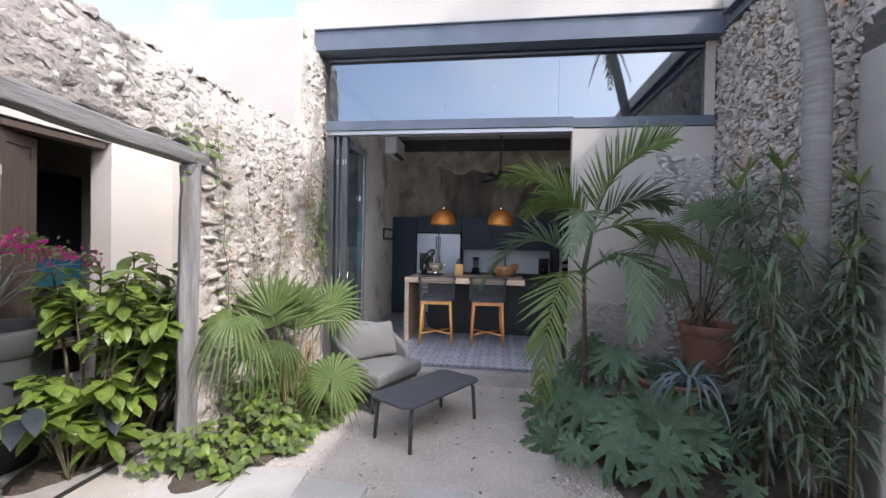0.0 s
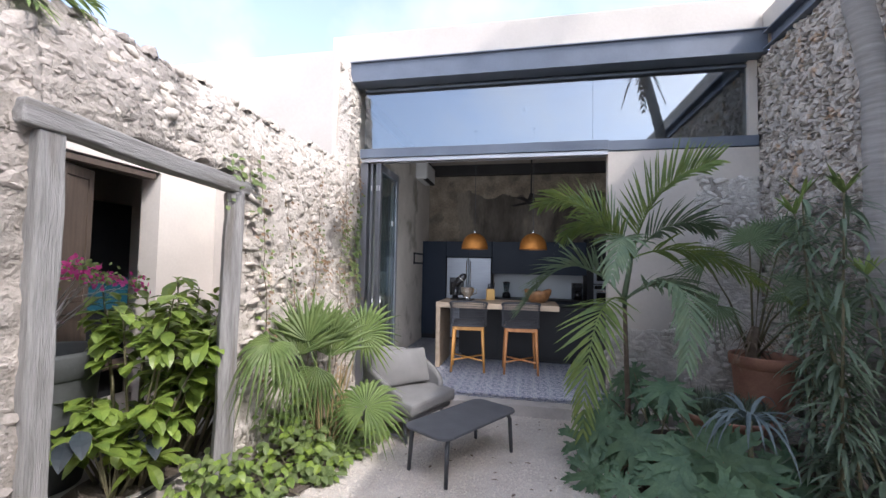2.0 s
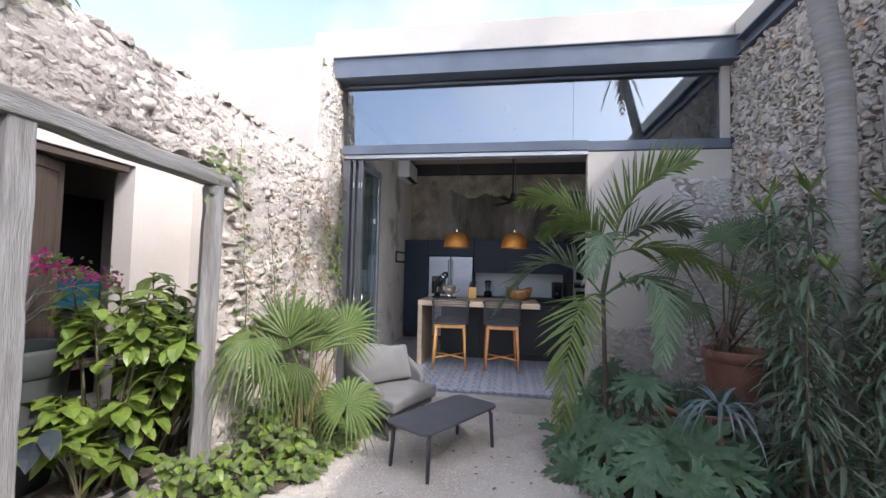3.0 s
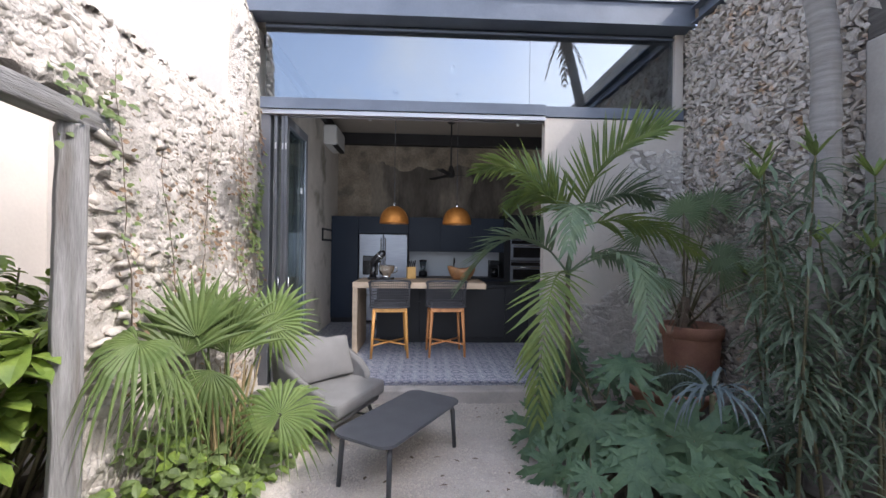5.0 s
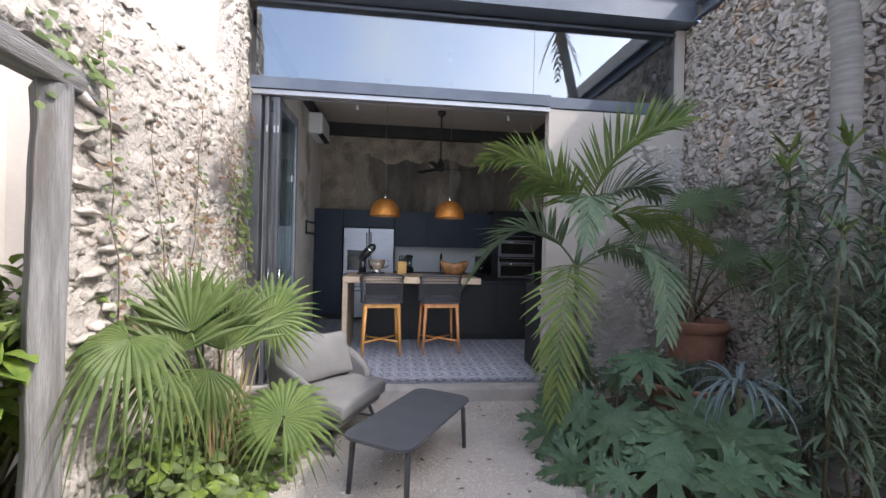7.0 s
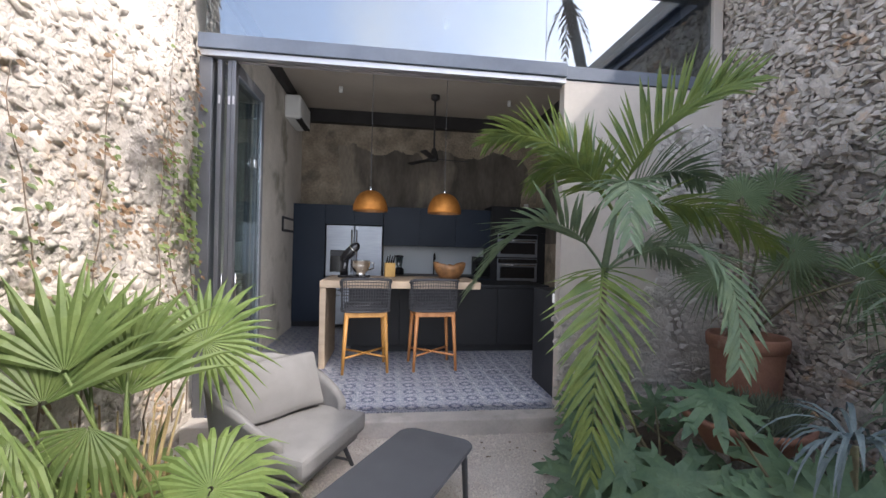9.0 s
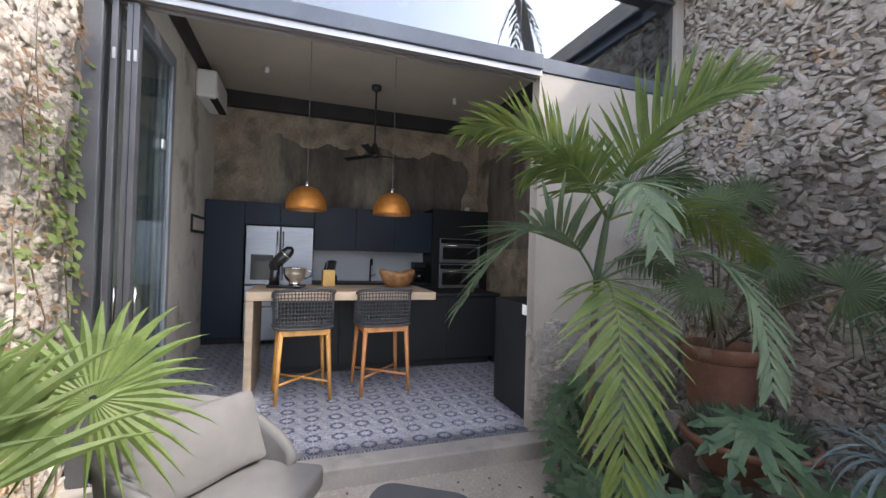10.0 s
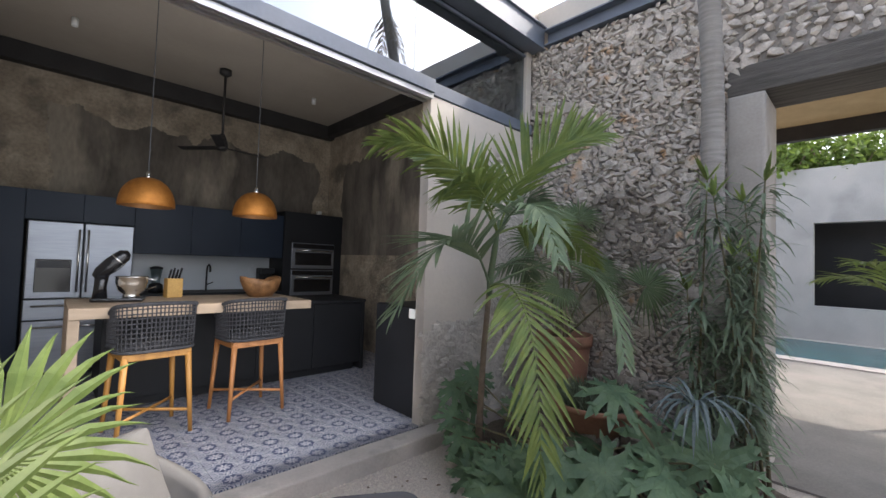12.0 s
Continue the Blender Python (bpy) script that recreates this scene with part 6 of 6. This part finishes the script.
def courses(a0, a1, z0, z1, step, high, r):
    """Uneven courses of stones over a rectangle: along, height, length, thickness."""
    out, z = [], z0
    while z < z1:
        hh = high * r.uniform(0.7, 1.35)
        a = a0 + r.uniform(-step, 0)
        while a < a1:
            w = step * r.uniform(0.55, 1.6)
            out.append((a + w / 2, z + hh / 2 + r.uniform(-0.25, 0.25) * hh, w, hh))
            a += w * 0.97
        z += hh * 0.94
    return out


chips = [chip_mesh(100 + k, True, False) for k in range(14)]
places = []
for a, z, w, h in courses(DY1 + 0.27, FX - 0.02, 0.02, 4.12, 0.072, 0.037, srk):
    places.append((Vector((RX + 0.012 + srk.uniform(-0.012, 0.014), a, z)), Vector((srk.uniform(0.03, 0.06), w * srk.uniform(0.52, 0.80), h * srk.uniform(0.46, 0.76))), (srk.gauss(0.25, 0.5), srk.uniform(-0.45, 0.45), srk.uniform(-0.35, 0.35))))
for a, z, w, h in courses(0.8, DY1 + 0.27, DZ + 0.26, 4.12, 0.11, 0.065, srk):
    places.append((Vector((RX + 0.012 + srk.uniform(-0.012, 0.014), a, z)), Vector((srk.uniform(0.035, 0.06), w * 0.50, h * 0.54)), (srk.uniform(-0.5, 0.5), srk.uniform(-0.35, 0.35), srk.uniform(-0.3, 0.3))))
for i in range(260):
    s = srk.uniform(0.7, 1.3)
    places.append((Vector((RX + 0.008, srk.uniform(DY1 + 0.1, FX - 0.1), srk.uniform(0.1, 4.05))), Vector((0.05, 0.085 * s, 0.058 * s)), (srk.gauss(0.2, 0.6), srk.uniform(-0.2, 0.2), srk.uniform(-0.2, 0.2))))
lay_stones(places, chips, rubble, M_RUBBLE, lambda p: (p[0] - Vector((2.6, 4.0, 1.9))).length, "far_stones", "smaller grey and ochre wall stones")

# bare stones in the cream wall where the plaster has come off
def plaster_gone(a, z):
    edge = 0.14 * noise.noise((a * 3, z * 3, 2)) + 0.05 * noise.noise((a * 11, z * 11, 7))
    return (a > 2.42 + edge and z < 2.78 + edge) or z < 1.02 + edge + 0.45 * max(0, a - 1.9)


def stone_bed(step=0.02):
    bm, grid = bmesh.new(), {}
    nx, nz = int((RX - 0.03 - 1.49) / step), int(2.9 / step)
    for i in range(nx + 1):
        for k in range(nz + 1):
            a, z = 1.49 + step * i, 0.02 + step * k
            if plaster_gone(a, z):
                grid[i, k] = bm.verts.new((a, FX - 0.006 + 0.012 * noise.noise((a * 9, z * 9, 4)) - 0.006, z))
    for i in range(nx):
        for k in range(nz):
            q = [grid.get(c) for c in ((i, k), (i + 1, k), (i + 1, k + 1), (i, k + 1))]
            if all(q):
                bm.faces.new(q)
    bmesh.ops.delete(bm, geom=[v for v in bm.verts if not v.link_faces], context='VERTS')
    out = bmesh.ops.extrude_face_region(bm, geom=bm.faces[:])
    bmesh.ops.translate(bm, vec=(0, 0.03, 0), verts=[g for g in out["geom"] if isinstance(g, bmesh.types.BMVert)])
    return bm


structure("bare_masonry", stone_bed(), M_GREYBED, "grey mortar bared where the plaster fell off", "masonry", smooth=True)
places = []
for a, z, w, h in courses(1.52, RX - 0.06, 0.05, 2.95, 0.12, 0.06, srk):
    if plaster_gone(a, z):
        places.append((Vector((a, FX - 0.012 + srk.uniform(-0.006, 0.008), z)), Vector((srk.uniform(0.010, 0.022), w * srk.uniform(0.34, 0.62), h * srk.uniform(0.4, 0.7))), (srk.gauss(0, 0.3), 0, -math.pi / 2 + srk.uniform(-0.15, 0.15))))
lay_stones(places, chips, wall_south, M_GREYLIME, lambda p: p[0].x, "far_stones", "smaller greyed limewashed stones", 160)

lumps = [chip_mesh(200 + k, False, True) for k in range(5)] + [chip_mesh(300 + k, True, False) for k in range(20)]
white, darker = [], []


def ruin_stone(x, a, z, sc, turn):
    (darker if is_darker(a, z) else white).append((Vector((x, a, z)), Vector(sc), turn))


for step, high, proud, skip in ((0.115, 0.062, 0.025, -0.10), (0.054, 0.031, 0.016, -0.35)):
    for a, z, w, h in courses(0.9, FX - 0.03, 0.05, 4.36, step, high, srk):
        zt = top_of(a)
        if z > zt - 0.02 or (OY0 - 0.05 < a < OY1 + 0.04 and z < 2.50):
            continue
        if noise.noise((a * 2.1, z * 2.1, 8)) < skip:
            continue
        lean = 0.16 * max(0, (z - zt + 0.55) / 0.55) ** 2.2
        x = LX - 0.040 + rough_face(a, z) - lean
        ruin_stone(x, a, z, (proud * srk.uniform(0.7, 1.35), w * srk.uniform(0.40, 0.66), h * srk.uniform(0.44, 0.78)), (srk.gauss(0.0, 0.5), srk.uniform(-0.25, 0.25) - lean * 2.0, srk.uniform(-0.25, 0.25)))
for i in range(210):
    a = srk.uniform(0.9, 4.64)
    s = srk.uniform(0.3, 0.85)
    ruin_stone(LX - srk.uniform(0.16, 0.30), a, top_of(a) - 0.01, (0.06 * s, 0.075 * s, 0.05 * s), (srk.uniform(-0.5, 0.5), srk.uniform(-1.6, -1.0), srk.uniform(-0.5, 0.5)))
# larger shelves of stone beside the post
for i in range(26):
    z = 0.70 + 0.064 * i + srk.uniform(-0.03, 0.03)
    a = srk.uniform(2.86, 3.12)
    ruin_stone(LX - 0.022 + rough_face(a, z), a, z, (srk.uniform(0.03, 0.055), srk.uniform(0.06, 0.17), srk.uniform(0.016, 0.042)), (srk.uniform(-0.2, 0.2), 0.1, srk.uniform(-0.2, 0.2)))
near_ruin = lambda p: (p[0] - Vector((-1.7, 3.2, 2.0))).length
lay_stones(white, lumps, ruin, M_LIMESTONE, near_ruin, "far_stones", "smaller limewashed wall stones", 200)
lay_stones(darker, lumps, ruin, M_DARKSTONE, near_ruin, "far_stones", "smaller darker grey wall stones", 100)
for me in chips:
    me.materials.append(M_RUBBLE)

# loose stones under the pots
ls = thing("stone_heap", "heap of loose grey stones under the pots", "stones")
for k in range(34):
    big = k < 16
    c = Vector((2.74, 4.39, 0.19)) if big else Vector((2.16, 3.76, 0.17))
    a = k * 2.4
    r = 0.10 + 0.22 * ((k * 7 % 10) / 10)
    ob = new("stone", chips[k % 14])
    ob.parent = ls
    ob.matrix_basis = Matrix.LocRotScale((c.x + r * math.cos(a), c.y + r * math.sin(a), c.z + (0.12 if k % 2 else -0.08 if big else 0.0)), Euler((k, k * 2, k * 3)), Vector((0.16, 0.15, 0.12)) if big else Vector((0.15, 0.13, 0.10)))

# ---- gravel chips and dry leaves ----
verts, faces = [], []
grr = random.Random(9)
for i in range(26000):
    x, y = grr.uniform(-1.1, 2.2), grr.uniform(1.6, 4.88)
    s = grr.uniform(0.003, 0.0095) * (1.4 if grr.random() < 0.06 else 1)
    o = len(verts)
    t = grr.uniform(0, 6.28)
    z = 0.010 + 0.012 * max(0, noise.noise((x * 3, y * 3, 1)))
    for k in range(4):
        verts.append((x + s * math.cos(t + k * 1.57) * grr.uniform(0.7, 1.3), y + s * math.sin(t + k * 1.57) * grr.uniform(0.7, 1.3), z - s * 0.3))
    verts.append((x + s * grr.uniform(-0.3, 0.3), y + s * grr.uniform(-0.3, 0.3), z + s * 0.75))
    faces += [(o, o + 1, o + 4), (o + 1, o + 2, o + 4), (o + 2, o + 3, o + 4), (o + 3, o, o + 4)]
me = bpy.data.meshes.new("gravel_chips")
me.from_pydata(verts, [], faces)
me.materials.append(M_PEBBLE)
tagged(new("gravel_chips", me), "loose pale limestone chips on the gravel", "gravel", kind="stuff")
bm = bmesh.new()
for i in range(70):
    p = Vector((grr.uniform(-0.9, 1.2), grr.uniform(2.3, 4.85), 0.022))
    a = grr.uniform(0, 6.28)
    oval_leaf(bm, p, (math.cos(a), math.sin(a), 0.15), (0, 0, 1), grr.uniform(0.02, 0.06), grr.uniform(0.005, 0.013), 0.3, grr)
tagged(part("fallen_leaves", bm, M_TWIG), "scattered dry brown leaves on the gravel", "leaves", kind="stuff")

# ---- patterned cement tiles ----
def tile_material():
    m = bpy.data.materials.new("patterned_cement_tile")
    m.use_nodes = True
    n, l = m.node_tree.nodes, m.node_tree.links
    b = n["Principled BSDF"]

    def math_node(op, a, c=None, clamp=False):
        q = n.new("ShaderNodeMath")
        q.operation, q.use_clamp = op, clamp
        for i, v in enumerate((a, c)):
            if v is None:
                continue
            if isinstance(v, (int, float)):
                q.inputs[i].default_value = v
            else:
                l.new(v, q.inputs[i])
        return q.outputs[0]

    tc, sp = n.new("ShaderNodeTexCoord"), n.new("ShaderNodeSeparateXYZ")
    l.new(tc.outputs["Object"], sp.inputs[0])
    x, y = sp.outputs[0], sp.outputs[1]
    T = 0.2
    u = math_node('SUBTRACT', math_node('FRACT', math_node('ADD', math_node('DIVIDE', x, T), 100.5)), 0.5)
    v = math_node('SUBTRACT', math_node('FRACT', math_node('ADD', math_node('DIVIDE', y, T), 100.5)), 0.5)
    r = math_node('SQRT', math_node('ADD', math_node('MULTIPLY', u, u), math_node('MULTIPLY', v, v)))
    th = math_node('ARCTAN2', v, u)
    au, av = math_node('ABSOLUTE', u), math_node('ABSOLUTE', v)
    petal = math_node('POWER', math_node('ABSOLUTE', math_node('COSINE', math_node('MULTIPLY', th, 4))), 1.4)
    flower = math_node('LESS_THAN', r, math_node('ADD', 0.07, math_node('MULTIPLY', petal, 0.165)))
    core = math_node('LESS_THAN', r, 0.035)
    scallop = math_node('MULTIPLY', math_node('COSINE', math_node('MULTIPLY', th, 8)), 0.014)
    octa = math_node('ADD', math_node('MAXIMUM', math_node('MAXIMUM', au, av), math_node('MULTIPLY', math_node('ADD', au, av), 0.72)), scallop)
    inside = math_node('LESS_THAN', octa, 0.315)
    plate = math_node('SUBTRACT', inside, flower, True)
    line = math_node('MULTIPLY', math_node('GREATER_THAN', octa, 0.35), math_node('LESS_THAN', octa, 0.375))
    cu, cv = math_node('SUBTRACT', 0.5, au), math_node('SUBTRACT', 0.5, av)
    rc = math_node('SQRT', math_node('ADD', math_node('MULTIPLY', cu, cu), math_node('MULTIPLY', cv, cv)))
    swirl = math_node('SINE', math_node('ADD', math_node('MULTIPLY', rc, 62), math_node('MULTIPLY', math_node('SINE', math_node('MULTIPLY', th, 8)), 1.6)))
    lace = math_node('GREATER_THAN', math_node('ADD', swirl, math_node('MULTIPLY', math_node('MULTIPLY', math_node('SINE', math_node('MULTIPLY', u, 44)), math_node('SINE', math_node('MULTIPLY', v, 44))), 1.1)), 0.22)
    outer = math_node('MULTIPLY', math_node('GREATER_THAN', octa, 0.395), lace)
    diamond = math_node('LESS_THAN', math_node('ADD', cu, cv), 0.06)
    dark = math_node('MAXIMUM', math_node('MAXIMUM', plate, core), math_node('MAXIMUM', math_node('MAXIMUM', line, outer), diamond), True)
    nz = n.new("ShaderNodeTexNoise")
    nz.inputs["Scale"].default_value, nz.inputs["Detail"].default_value = 14, 5
    l.new(tc.outputs["Object"], nz.inputs["Vector"])
    mix = n.new("ShaderNodeMix")
    mix.data_type = 'RGBA'
    mix.inputs["A"].default_value, mix.inputs["B"].default_value = (0.40, 0.40, 0.42, 1), (0.045, 0.06, 0.12, 1)
    l.new(dark, mix.inputs["Factor"])
    oi, hv, vr = n.new("ShaderNodeObjectInfo"), n.new("ShaderNodeHueSaturation"), n.new("ShaderNodeMapRange")
    vr.inputs[3].default_value, vr.inputs[4].default_value = 0.75, 1.2
    l.new(math_node('ADD', math_node('MULTIPLY', nz.outputs[0], 0.75), math_node('MULTIPLY', oi.outputs["Random"], 0.25)), vr.inputs[0])
    l.new(vr.outputs[0], hv.inputs["Value"])
    l.new(mix.outputs["Result"], hv.inputs["Color"])
    l.new(hv.outputs[0], b.inputs["Base Color"])
    rr = n.new("ShaderNodeMapRange")
    rr.inputs[3].default_value, rr.inputs[4].default_value = 0.30, 0.55
    l.new(nz.outputs[0], rr.inputs[0])
    l.new(rr.outputs[0], b.inputs["Roughness"])
    return m


M_TILE = tile_material()
floor_ob = bpy.data.objects["floor"]
bm = boxed((-0.0992, -0.0992, -0.011), (0.0992, 0.0992, 0.0), 0.0)
bmesh.ops.bevel(bm, geom=[e for e in bm.edges if e.verts[0].co.z > -0.001 and e.verts[1].co.z > -0.001], offset=0.0012, segments=1, affect='EDGES')
tile_me = bpy.data.meshes.new("tile")
bm.to_mesh(tile_me)
bm.free()
tile_me.materials.append(M_TILE)
spots = [(-1.64 + 0.2 * i, FX + 0.102 + 0.2 * j) for i in range(23) for j in range(22)]
spots.sort(key=lambda p: (p[0] - 0.4) ** 2 + (p[1] - 5.0) ** 2)
for x, y in spots[:300]:
    ob = new("tile", tile_me)
    ob.parent = floor_ob
    ob.matrix_basis = pose(x, y, KF + srk.uniform(-0.0006, 0.0004))
bm = bmesh.new()
for x, y in spots[300:]:
    box(bm, (x - 0.0992, y - 0.0992, KF - 0.011), (x + 0.0992, y + 0.0992, KF))
me = bpy.data.meshes.new("far_tiles")
o = Vector((-1.64, FX + 0.102, 0))
for v in bm.verts:
    v.co -= o
bm.to_mesh(me)
bm.free()
me.materials.append(M_TILE)
ob = new("far_tiles", me)
ob.parent = floor_ob
ob.location = o
tagged(ob, "blue and white patterned cement tiles", kind="stuff")
